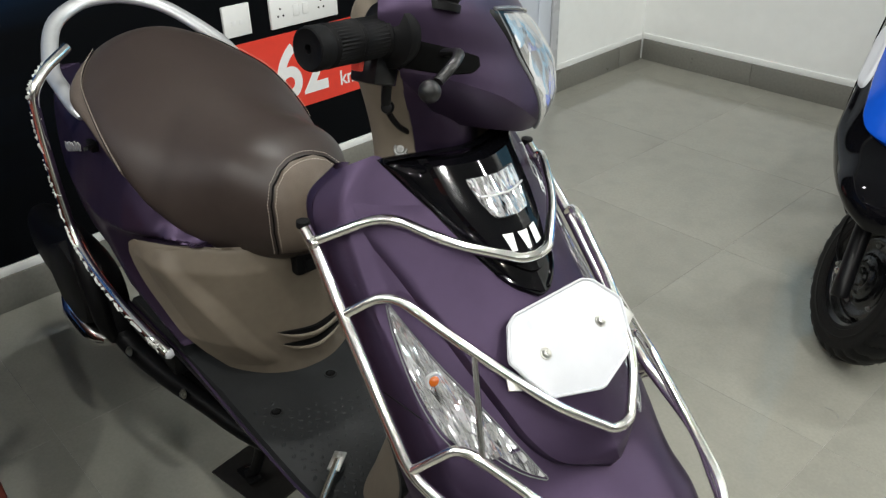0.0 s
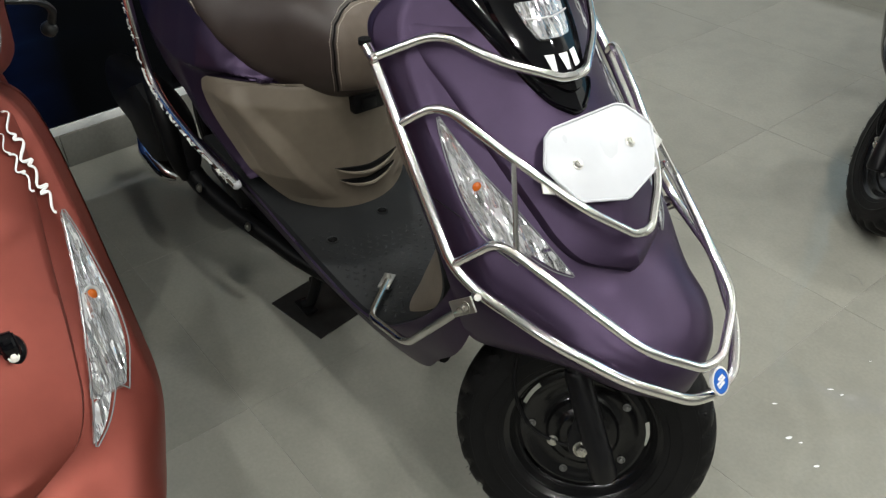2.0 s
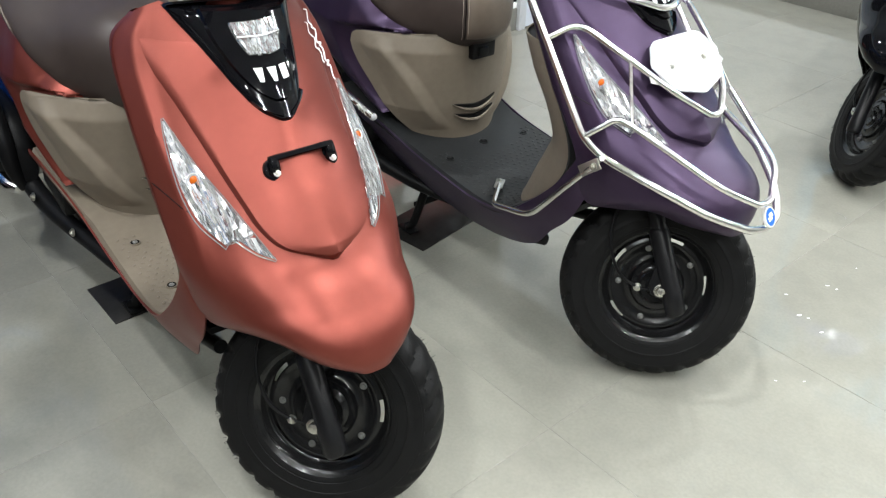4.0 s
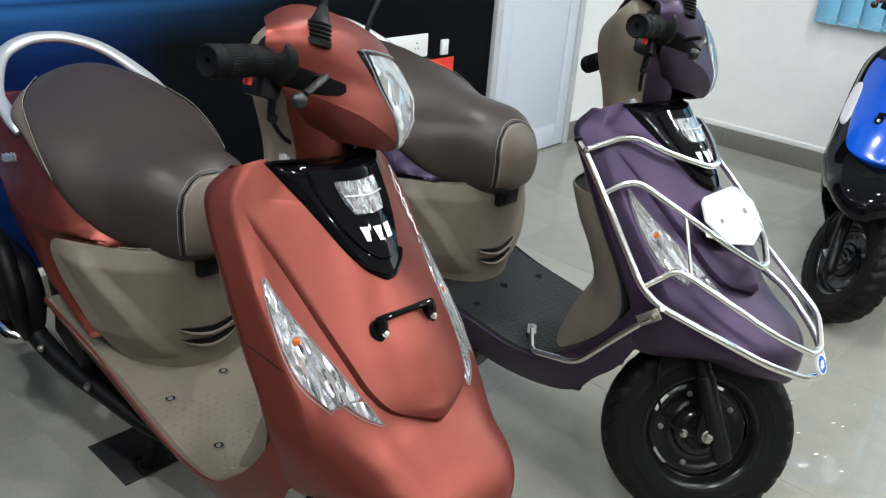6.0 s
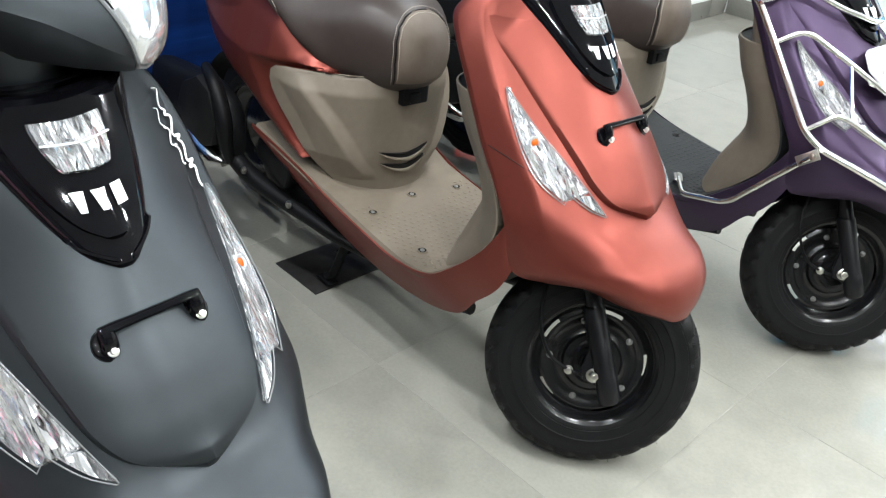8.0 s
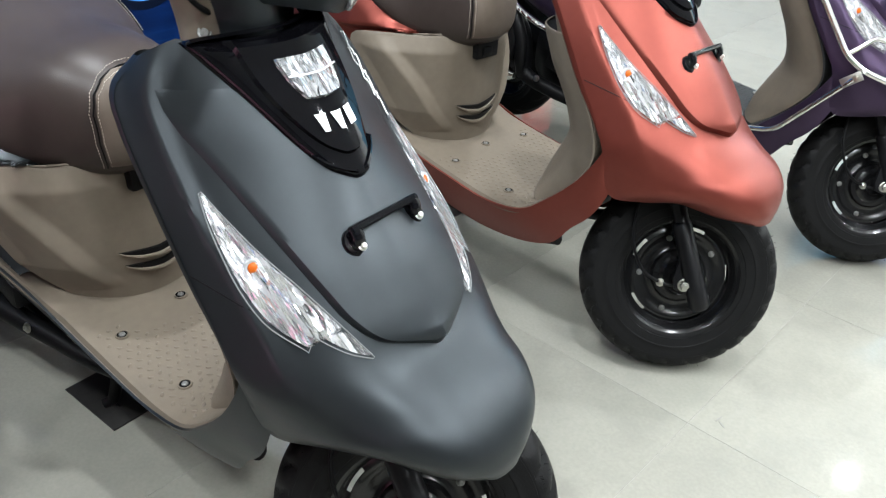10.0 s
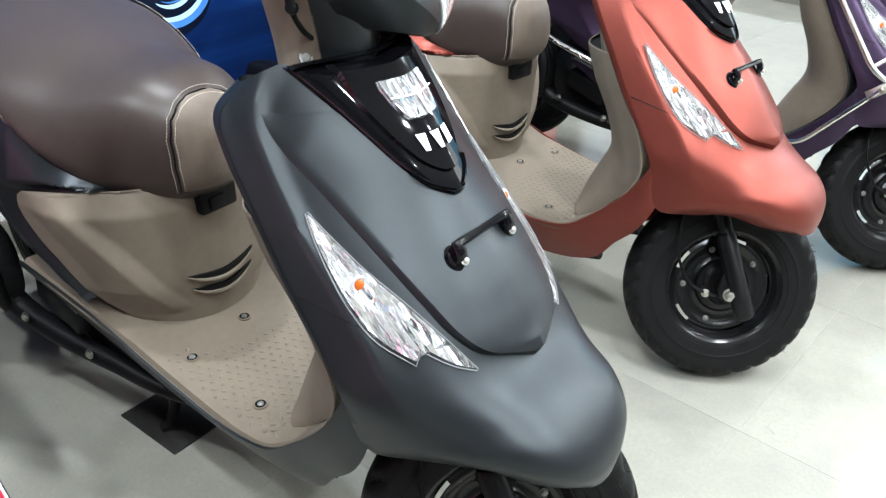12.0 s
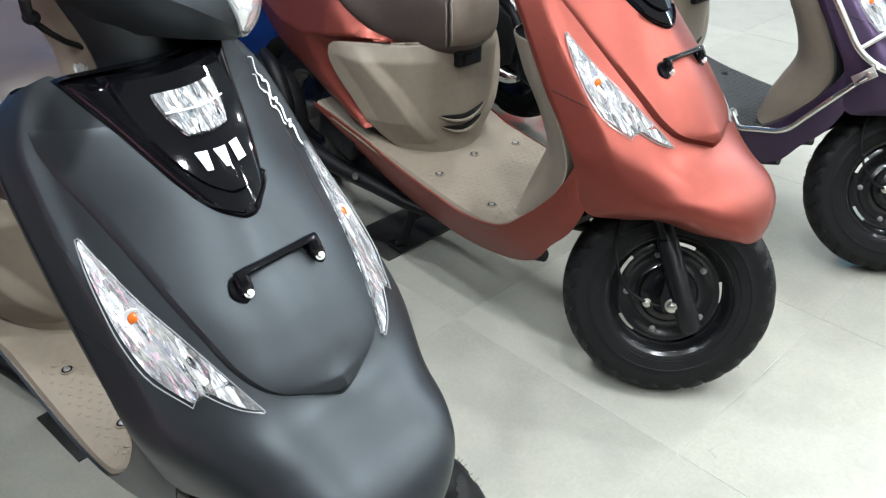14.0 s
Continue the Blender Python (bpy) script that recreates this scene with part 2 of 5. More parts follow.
def row_at(tab, s):
    """Catmull-Rom between the rows of a table; s counts rows."""
    n = len(tab)
    i = min(max(int(s), 0), n - 2)
    f = s - i
    p1, p2 = np.asarray(tab[i], float), np.asarray(tab[i + 1], float)
    p0 = np.asarray(tab[i - 1], float) if i else 2 * p1 - p2
    p3 = np.asarray(tab[i + 2], float) if i + 2 < n else 2 * p2 - p1
    return 0.5 * (2 * p1 + (p2 - p0) * f + (2 * p0 - 5 * p1 + 4 * p2 - p3) * f * f + (3 * p1 - p0 - 3 * p2 + p3) * f ** 3)


def curve(pts, per=6, closed=False):
    if closed:
        n = len(pts)
        ext = [pts[-1]] + list(pts) + [pts[0], pts[1]]
        return [row_at(ext, 1 + k / per) for k in range(n * per)]
    return [row_at(pts, k / per) for k in range((len(pts) - 1) * per + 1)]


def tube(pts, r, sides=10, closed=False, flat=1.0, caps=True):
    """A round pipe along points; r is a number or one radius per point."""
    pts = [Vector(p) for p in pts]
    n = len(pts)
    rows = []
    ref = None
    for i, p in enumerate(pts):
        a = pts[(i - 1) % n] if closed or i else p
        b = pts[(i + 1) % n] if closed or i < n - 1 else p
        t = (b - a).normalized()
        if ref is None:
            ref = Vector((0, 0, 1)) if abs(t.z) < 0.9 else Vector((1, 0, 0))
        s = t.cross(ref).normalized()
        ref = s.cross(t).normalized()
        rad = r if np.isscalar(r) else r[i]
        rows.append([p + s * (rad * math.cos(2 * math.pi * k / sides)) + ref * (rad * flat * math.sin(2 * math.pi * k / sides)) for k in range(sides)])
    return from_grid(rows, wrap_u=closed, wrap_v=True, caps=caps and not closed)


def rounded_path(pts, rad, seg=5):
    """A path of straight runs with rounded bends."""
    pts = [Vector(p) for p in pts]
    out = [pts[0]]
    for a, b, c in zip(pts, pts[1:], pts[2:]):
        u, v = (a - b), (c - b)
        k = min(rad, u.length * 0.45, v.length * 0.45)
        p, q = b + u.normalized() * k, b + v.normalized() * k
        for i in range(seg + 1):
            f = i / seg
            out.append(p * (1 - f) ** 2 + b * 2 * f * (1 - f) + q * f * f)
    out.append(pts[-1])
    return out


def lathe(profile, sides=48, m=None, arc=2 * math.pi):
    """Rings (radius, height along y) turned round the y axis."""
    full = arc > 6.28
    steps = sides if full else sides + 1
    P = [[(r * math.cos(arc * k / sides), h, r * math.sin(arc * k / sides)) for k in range(steps)] for r, h in profile]
    bm = from_grid(P, wrap_v=full)
    if m is not None:
        bm.transform(m)
    return bm


def box(x0, x1, y0, y1, z0, z1, bevel=0.0, m=None, seg=2):
    bm = bmesh.new()
    bmesh.ops.create_cube(bm, size=1.0, matrix=Matrix.Translation(((x0 + x1) / 2, (y0 + y1) / 2, (z0 + z1) / 2)) @ Matrix.Diagonal((x1 - x0, y1 - y0, z1 - z0, 1)))
    if bevel:
        bmesh.ops.bevel(bm, geom=bm.edges[:], offset=bevel, segments=seg, profile=0.5, affect="EDGES")
    if m is not None:
        bm.transform(m)
    return bm


def prism(outline, z0, z1, bevel=0.0, m=None):
    """An outline in x, y, extruded from z0 to z1."""
    bm = bmesh.new()
    f = bm.faces.new([bm.verts.new((p[0], p[1], z0)) for p in outline])
    r = bmesh.ops.extrude_face_region(bm, geom=[f])
    bmesh.ops.translate(bm, verts=[g for g in r["geom"] if isinstance(g, bmesh.types.BMVert)], vec=(0, 0, z1 - z0))
    bmesh.ops.recalc_face_normals(bm, faces=bm.faces)
    if bevel:
        es = [e for e in bm.edges if abs(e.verts[0].co.z - z1) < 1e-6 and abs(e.verts[1].co.z - z1) < 1e-6]
        bmesh.ops.bevel(bm, geom=es, offset=bevel, segments=2, profile=0.5, affect="EDGES")
    if m is not None:
        bm.transform(m)
    return bm


def joined(*bms):
    out = bmesh.new()
    for b in bms:
        me = bpy.data.meshes.new("tmp")
        b.to_mesh(me)
        b.free()
        out.from_mesh(me)
        bpy.data.meshes.remove(me)
    return out


def bolt(r, h, m, sides=6):
    """A flanged hexagon bolt head, standing up along z."""
    prof = [(0.0, 0.0), (r * 1.5, 0.0), (r * 1.5, h * 0.25), (r * 1.25, h * 0.3)]
    a = lathe(prof, 18, Matrix.Rotation(radians(90), 4, "X"))
    b = prism([(r * math.cos(k * math.pi / 3), r * math.sin(k * math.pi / 3)) for k in range(6)], 0.0, h, r * 0.15)
    c = lathe([(0.0, h * 1.25), (r * 0.45, h * 1.25), (r * 0.5, h * 0.9)], 12, Matrix.Rotation(radians(90), 4, "X"))
    bm = joined(a, b, c)
    bm.transform(m)
    return bm


def upright(p, n, spin=0.0):
    """A pose at p whose z axis is n."""
    return Matrix.Translation(p) @ Vector(n).to_track_quat("Z", "Y").to_matrix().to_4x4() @ Matrix.Rotation(spin, 4, "Z")


def text_mesh(body, size, depth, squeeze=1.0, shear=0.0, bold=0.0):
    cu = bpy.data.curves.new("tmp_text", "FONT")
    cu.body, cu.size, cu.extrude, cu.shear, cu.offset = body, size, depth, shear, bold
    cu.align_x, cu.align_y = "CENTER", "CENTER"
    ob = new("tmp_text", cu)
    dg = bpy.context.evaluated_depsgraph_get()
    me = bpy.data.meshes.new_from_object(ob.evaluated_get(dg))
    bpy.data.objects.remove(ob)
    bpy.data.curves.remove(cu)
    bm = bmesh.new()
    bm.from_mesh(me)
    bpy.data.meshes.remove(me)
    bm.transform(Matrix.Diagonal((squeeze, 1, 1, 1)))
    return bm


# ---- room ----
WALL_A = Matrix.Translation((-1.839, -0.90, 0)) @ Matrix.Rotation(radians(1.8), 4, "Z")  # y runs along the printed wall


def on_wall(bm):
    bm.transform(WALL_A)
    return bm


tagged(link("floor", box(-2.2, 5.4, -6.2, 3.4, -0.12, -0.0008), M_GROUT), "grey polished tile floor with thin pale joints", "floor", kind="structure")
W0 = on_wall(box(-0.2, -0.006, -5.3, 4.1, 0.0, ROOM_H))
tagged(link("wall_west", W0, M_WALL), "white painted wall behind the scooters", "wall", kind="structure")
tagged(link("wall_north", box(-2.3, 5.4, 2.915, 3.1, 0.0, ROOM_H), M_WALL), "plain white painted wall", "wall", kind="structure")
# south and east walls are unseen, added to close the room and dim its bounce
tagged(link("wall_south", box(-2.3, 5.4, -6.2, -6.0, 0.0, ROOM_H), M_WALL_UNSEEN), "unseen closing wall, greyed to cut bounced light", "wall", kind="structure")
tagged(link("wall_east", box(5.0, 5.2, -6.2, 3.1, 0.0, ROOM_H), M_WALL_UNSEEN), "unseen closing wall, greyed to cut bounced light", "wall", kind="structure")
tagged(link("ceiling", box(-2.3, 5.4, -6.2, 3.3, ROOM_H, ROOM_H + 0.12), M_CEIL), "white painted ceiling", "ceiling", kind="structure")

# skirting tiles along both walls, with a white bead on top
SKIRT_H = 0.104
for name, run, base in (("baseboard", WALL_A, (-4.2, 3.79)), ("baseboard", pose(-1.95, 2.915, 0, 0, 0, -90), (0.0, 5.6))):
    holder = tagged(link(name, box(0.0, 0.006, base[0], base[1], SKIRT_H, SKIRT_H + 0.028, 0.002), M_WALL), "white bead over grey skirting tiles", "skirting", kind="structure")
    holder.matrix_world = run
    y = base[0]
    while y < base[1] - 0.05:
        skip = name == "baseboard" and run is WALL_A and 2.34 < y + 0.3 < 2.96
        y2 = min(y + 0.6, base[1])
        if not skip:
            part("skirting_tile", box(0.0, 0.011, y + 0.001, y2 - 0.001, 0.0, SKIRT_H, 0.0015), M_SKIRT, holder)
        y += 0.6

# printed wall panel: navy to black with light streaks
M_MURAL = bpy.data.materials.new("printed_panel")
M_MURAL.use_nodes = True
nt = M_MURAL.node_tree
tc = nt.nodes.new("ShaderNodeTexCoord")
sep = nt.nodes.new("ShaderNodeSeparateXYZ")
nt.links.new(tc.outputs["Object"], sep.inputs[0])
wv = nt.nodes.new("ShaderNodeTexNoise")
wv.inputs["Scale"].default_value, wv.inputs["Detail"].default_value = 1.0, 5.0
mp = nt.nodes.new("ShaderNodeMapping")
mp.inputs["Rotation"].default_value = (radians(-14), 0, 0)
mp.inputs["Scale"].default_value = (1.0, 0.7, 9.0)
nt.links.new(tc.outputs["Object"], mp.inputs[0])
nt.links.new(mp.outputs[0], wv.inputs["Vector"])
streak = nt.nodes.new("ShaderNodeValToRGB")
e = streak.color_ramp.elements
e[0].position, e[0].color = 0.36, (0.003, 0.010, 0.05, 1)
e[1].position, e[1].color = 0.80, (0.035, 0.12, 0.32, 1)
mid = e.new(0.58)
mid.color = (0.0045, 0.019, 0.095, 1)
nt.links.new(wv.outputs[0], streak.inputs[0])
fade = nt.nodes.new("ShaderNodeMapRange")
fade.inputs[1].default_value, fade.inputs[2].default_value = 0.30, 0.68
nt.links.new(sep.outputs[1], fade.inputs[0])
mx = nt.nodes.new("ShaderNodeMix")
mx.data_type = "RGBA"
mx.inputs[7].default_value = (0.0025, 0.003, 0.004, 1)
near = nt.nodes.new("ShaderNodeMapRange")
near.inputs[1].default_value, near.inputs[2].default_value, near.inputs[3].default_value, near.inputs[4].default_value = -0.36, -0.12, 1.0, 0.0
nt.links.new(sep.outputs[1], near.inputs[0])
low = nt.nodes.new("ShaderNodeMapRange")
low.inputs[1].default_value, low.inputs[2].default_value, low.inputs[3].default_value, low.inputs[4].default_value = 0.45, 0.75, 1.0, 0.25
nt.links.new(sep.outputs[2], low.inputs[0])
both = nt.nodes.new("ShaderNodeMath")
both.operation = "MULTIPLY"
nt.links.new(near.outputs[0], both.inputs[0])
nt.links.new(low.outputs[0], both.inputs[1])
most = nt.nodes.new("ShaderNodeMath")
most.operation = "MAXIMUM"
nt.links.new(both.outputs[0], most.inputs[0])
nt.links.new(fade.outputs[0], most.inputs[1])
nt.links.new(most.outputs[0], mx.inputs[0])
nt.links.new(streak.outputs[0], mx.inputs[6])
band = nt.nodes.new("ShaderNodeMapRange")
band.inputs[1].default_value, band.inputs[2].default_value = 0.74, 1.0
nt.links.new(sep.outputs[2], band.inputs[0])
glow = nt.nodes.new("ShaderNodeValToRGB")
g = glow.color_ramp.elements
g[0].position, g[0].color = 0.0, (0, 0, 0, 1)
g[1].position, g[1].color = 1.0, (0.25, 0.25, 0.25, 1)
for at, v in ((0.22, 0.05), (0.40, 0.14), (0.50, 0.40), (0.58, 0.14), (0.70, 0.62), (0.80, 0.22)):
    g.new(at).color = (v, v, v, 1)
wob = nt.nodes.new("ShaderNodeMath")
wob.operation = "MULTIPLY_ADD"
wob.inputs[1].default_value, wob.inputs[2].default_value = 0.30, -0.15
nt.links.new(wv.outputs[0], wob.inputs[0])
lift_z = nt.nodes.new("ShaderNodeMath")
nt.links.new(band.outputs[0], lift_z.inputs[0])
nt.links.new(wob.outputs[0], lift_z.inputs[1])
nt.links.new(lift_z.outputs[0], glow.inputs[0])
along = nt.nodes.new("ShaderNodeMapRange")
along.inputs[1].default_value, along.inputs[2].default_value, along.inputs[3].default_value, along.inputs[4].default_value = 0.25, 1.15, 1.0, 0.0
nt.links.new(sep.outputs[1], along.inputs[0])
amount = nt.nodes.new("ShaderNodeMath")
amount.operation = "MULTIPLY"
nt.links.new(glow.outputs[0], amount.inputs[0])
nt.links.new(along.outputs[0], amount.inputs[1])
lit = nt.nodes.new("ShaderNodeMix")
lit.data_type = "RGBA"
lit.inputs[7].default_value = (0.06, 0.24, 0.62, 1)
nt.links.new(amount.outputs[0], lit.inputs[0])
nt.links.new(mx.outputs[2], lit.inputs[6])
nt.links.new(lit.outputs[2], nt.nodes["Principled BSDF"].inputs["Base Color"])
nt.nodes["Principled BSDF"].inputs["Roughness"].default_value = 0.45
nt.nodes["Principled BSDF"].inputs["Specular IOR Level"].default_value = 0.06

panel = tagged(link("wall_panel", box(0.0, 0.004, -4.0, 2.34, 0.135, 2.2), M_MURAL), "printed navy and black wall panel with light streaks", "wall panel")
panel.matrix_world = WALL_A


def wall_y(wy):
    """Distance along the printed wall from a world y."""
    return (wy + 0.90) / math.cos(radians(1.8))


# printed wheel: light arcs on the panel
M_ARC = material("pale_blue_print", (0.45, 0.66, 0.9), 0.35, spread=0.03, spec=0.22)
M_ARC_DIM = material("mid_blue_print", (0.07, 0.22, 0.62), 0.35, spread=0.03, spec=0.22)
M_DARK_PRINT = material("dark_print", (0.003, 0.006, 0.018), 0.35, spread=0.03, spec=0.22)
ARC_Y, ARC_Z = wall_y(-1.06), 0.645


def arc_print(name, r0, r1, a0, a1, mat, lift):
    rows = []
    for q in np.linspace(radians(a0), radians(a1), 28):
        f = math.sin((q - radians(a0)) / radians(a1 - a0) * math.pi)
        m, h = (r0 + r1) / 2, (r1 - r0) / 2 * (0.15 + 0.85 * f)
        rows.append([(0.0042 + lift, ARC_Y + r * math.cos(q) * 1.1, ARC_Z + r * math.sin(q)) for r in (m - h, m + h)])
    bm = from_grid(np.array(rows))
    bmesh.ops.solidify(bm, geom=bm.faces[:], thickness=0.0003)
    part(name, bm, mat, panel)


arc_print("dark_print", 0.0, 0.165, -200, 20, M_DARK_PRINT, 0.0002)
arc_print("arc_print", 0.118, 0.140, -150, 10, M_ARC_DIM, 0.0006)
arc_print("arc_print", 0.104, 0.120, -140, 5, M_ARC, 0.0008)
arc_print("arc_print", 0.068, 0.082, -130, -20, M_ARC, 0.0008)
arc_print("arc_print", 0.060, 0.066, -120, -10, M_ARC_DIM, 0.0006)

# red sign with white figures
sign = tagged(link("mileage_sign", box(0.0045, 0.007, wall_y(0.55), wall_y(1.17), 0.315, 0.575), M_RED_PRINT), "red printed sign with white mileage figures", "sign")
sign.matrix_world = WALL_A
on_panel = Matrix(((0, 0, 1, 0.0071), (1, 0, 0, 0), (0, 1, 0, 0), (0, 0, 0, 1)))


def sign_text(body, size, wy, z, squeeze=1.0, bold=0.0):
    bm = text_mesh(body, size, 0.0008, squeeze, 0.0, bold)
    bm.transform(Matrix.Translation((0, wall_y(wy), z)) @ on_panel)
    part("number_print" if body[0].isdigit() else "unit_print", bm, M_WHITE_PRINT, sign, "white printed figures")


sign_text("62", 0.245, 0.822, 0.435, 0.86, 0.006)
sign_text("km/", 0.072, 1.025, 0.372, 0.9, 0.001)


# sockets on the panel
def socket_plate(wy0, wy1, z0, z1, pins):
    ob = thing("socket_plate", "white plastic wall socket plate on the black panel", "socket", WALL_A)
    y0, y1 = wall_y(wy0), wall_y(wy1)
    part("cover", box(0.0042, 0.016, y0, y1, z0, z1, 0.003), M_SOCKET, ob)
    for cy, cz, kind in pins:
        yy = y0 + (y1 - y0) * cy
        zz = z0 + (z1 - z0) * cz
        if kind == "switch":
            part("switch", box(0.016, 0.019, yy - 0.011, yy + 0.011, zz - 0.018, zz + 0.018, 0.002), M_SOCKET, ob)
        elif kind == "jack":
            part("jack", box(0.0155, 0.0175, yy - 0.008, yy + 0.008, zz - 0.008, zz + 0.008, 0.001), M_WHITE_PRINT, ob)
        else:
            # raised black dots paint in the dark of the pin holes
            part("pin_hole_dot", joined(*[lathe([(0.0, 0.0168), (0.0035, 0.0168), (0.0035, 0.012)], 10, Matrix.Translation((0, yy + dy, zz + dz)) @ Matrix.Rotation(radians(-90), 4, "Z")) for dy, dz in ((0, 0.013), (-0.010, -0.009), (0.010, -0.009))]), M_BLACK, ob)
    return ob


socket_plate(0.552, 0.648, 0.602, 0.697, [(0.36, 0.45, "jack"), (0.64, 0.45, "jack")])
socket_plate(0.72, 0.985, 0.596, 0.690, [(0.14, 0.5, "pins"), (0.36, 0.5, "switch"), (0.50, 0.5, "switch"), (0.74, 0.5, "pins")])
socket_plate(1.075, 1.12, 0.59, 0.655, [(0.5, 0.5, "switch")])

# door with its frame
door = thing("door_1", "closed white plastic door with raised panels", "door", WALL_A, kind="structure")
D0, D1 = wall_y(1.475), wall_y(2.13)
part("door_frame", joined(box(0.0, 0.03, D0 - 0.045, D0, 0.0, 2.1, 0.004), box(0.0, 0.03, D1, D1 + 0.045, 0.0, 2.1, 0.004), box(0.0, 0.03, D0 - 0.045, D1 + 0.045, 2.1, 2.15, 0.004)), M_WHITE, door)
part("door_leaf", joined(box(0.004, 0.018, D0 + 0.003, D1 - 0.003, 0.006, 2.095, 0.002), box(0.018, 0.024, D0 + 0.006, D0 + 0.09, 0.01, 2.09, 0.003), box(0.018, 0.024, D1 - 0.09, D1 - 0.006, 0.01, 2.09, 0.003), box(0.018, 0.024, D0 + 0.09, D1 - 0.09, 0.01, 0.13, 0.003), box(0.018, 0.024, D0 + 0.09, D1 - 0.09, 0.95, 1.05, 0.003)), M_DOOR, door)

# blue vertical blind on the north wall
blind = thing("vertical_blind", "light blue fabric vertical blind with a bead chain", "blind")
for k in range(14):
    bx = -1.0 + k * 0.105
    bm = from_grid([[(bx + 0.115 * u, 2.915 - 0.035 - 0.02 * math.sin(u * math.pi) - 0.022 * u, z) for u in (0, 0.25, 0.5, 0.75, 1.0)] for z in (0.757, 1.2, 1.7, 2.2)])
    bmesh.ops.solidify(bm, geom=bm.faces[:], thickness=0.0012)
    part("slat", bm, M_BLIND, blind)
    part("bead_chain", tube([(bx + 0.11 * f, 2.915 - 0.078 - 0.012 * math.sin(f * math.pi), 0.80 - 0.035 * math.sin(f * math.pi)) for f in np.linspace(0, 1, 9)], 0.0016, 5), M_WHITE, blind)
part("head_rail", box(-1.02, 0.5, 2.86, 2.915, 2.2, 2.24, 0.003), M_WHITE, blind)

# ceiling downlights: a trim ring at every lamp spot, the added ones too
for lx, ly in LAMP_SPOTS:
    dl = thing("downlight", "round white ceiling light, most of them added out of view", "ceiling light", pose(lx, ly, ROOM_H), "ceiling lights")
    part("trim_ring", lathe([(0.046, 0.0), (0.060, 0.0), (0.062, -0.006), (0.058, -0.012), (0.046, -0.010), (0.046, 0.0)], 32, Matrix.Rotation(radians(90), 4, "X")), M_WHITE, dl)

# ---- scooter: its own frame has x ahead, y to its left, z up, with the front axle near x = 0 ----
K = 1.06

# rows down the front: centre x, z; rim x, y, z; fullness
APRON = [
    (-0.283, 0.858, -0.350, -0.128, 0.818, 1.6),
    (-0.236, 0.806, -0.362, -0.158, 0.786, 1.5),
    (-0.190, 0.756, -0.338, -0.171, 0.748, 1.4),
    (-0.142, 0.694, -0.292, -0.177, 0.683, 1.4),
    (-0.096, 0.636, -0.243, -0.180, 0.608, 1.6),
    (-0.054, 0.573, -0.196, -0.182, 0.543, 1.9),
    (-0.020, 0.524, -0.166, -0.181, 0.484, 2.25),
    (0.030, 0.494, -0.152, -0.158, 0.395, 2.6),
    (0.068, 0.469, -0.094, -0.133, 0.394, 2.95),
    (0.092, 0.441, -0.030, -0.109, 0.409, 2.85),
    (0.100, 0.412, 0.030, -0.076, 0.396, 2.5),
    (0.098, 0.386, 0.082, -0.030, 0.386, 2.3),
]


def section_depth(q, p, v):
    """How far back the front body lies at q = 0 (middle) to 1 (rim): a full curve with a crease short of the rim."""
    def full(r):
        return 1 - max(0.0, 1 - r ** p) ** (1 / p)
    edge = 0.905
    k = min(1.0, max(0.0, v / 0.8)) * min(1.0, max(0.0, (6.2 - v) / 1.4))
    if q <= 0.80 or k == 0:
        return full(q)
    low, mid = full(0.80), full(edge) - 0.085
    d = low + (mid - low) * (q - 0.80) / (edge - 0.80) if q < edge else mid + (1 - mid) * (q - edge) / (1 - edge)
    return full(q) * (1 - k) + d * k


def apron(v, u):
    """A point of the front body; v counts rows downwards, u goes from -1 (right rim) to 1 (left rim)."""
    xc, zc, xe, ye, ze, p = row_at(APRON, v)
    q = 1.0 if abs(u) >= 1 else math.sin(abs(u) * math.pi / 2) ** (2 / p)
    d = section_depth(q, p, v)
    drop = d ** np.interp(v, (5, 6, 7, 8, 9, 10, 11), (1.0, 1.0, 1.08, 1.2, 1.28, 1.2, 1.0))  # the nose stays level, then falls away at its flanks
    return np.array((xc + (xe - xc) * d, math.copysign(1, u) * abs(ye) * q, zc + (ze - zc) * drop))


def face(y, z):
    """The point of the front body straight ahead of (y, z)."""
    def at(v):
        xc, zc, xe, ye, ze, p = row_at(APRON, v)
        r = min(abs(y) / abs(ye), 1.0)
        return apron(v, math.copysign(math.asin(min(1.0, r ** (p / 2))) / (math.pi / 2), y))
    lo, hi = 0.0, 9.0
    for _ in range(30):
        m = (lo + hi) / 2
        if at(m)[2] > z:
            lo = m
        else:
            hi = m
    return at((lo + hi) / 2)


def face_grid(left, right, n, m):
    """Points over the front body between two outlines in (y, z), each a table of rows."""
    out = []
    for i in range(n):
        a, b = row_at(left, i / (n - 1) * (len(left) - 1)), row_at(right, i / (n - 1) * (len(right) - 1))
        out.append([face(*(a + (b - a) * j / (m - 1))) for j in range(m)])
    return np.array(out)


RAKE = radians(26)
AXIS = Vector((-math.sin(RAKE), 0, math.cos(RAKE)))
PIVOT = Vector((-0.084, -0.022, 0.21))


def steered(angle):
    return Matrix.Translation(PIVOT) @ Matrix.Rotation(radians(angle), 4, AXIS) @ Matrix.Translation(-PIVOT)


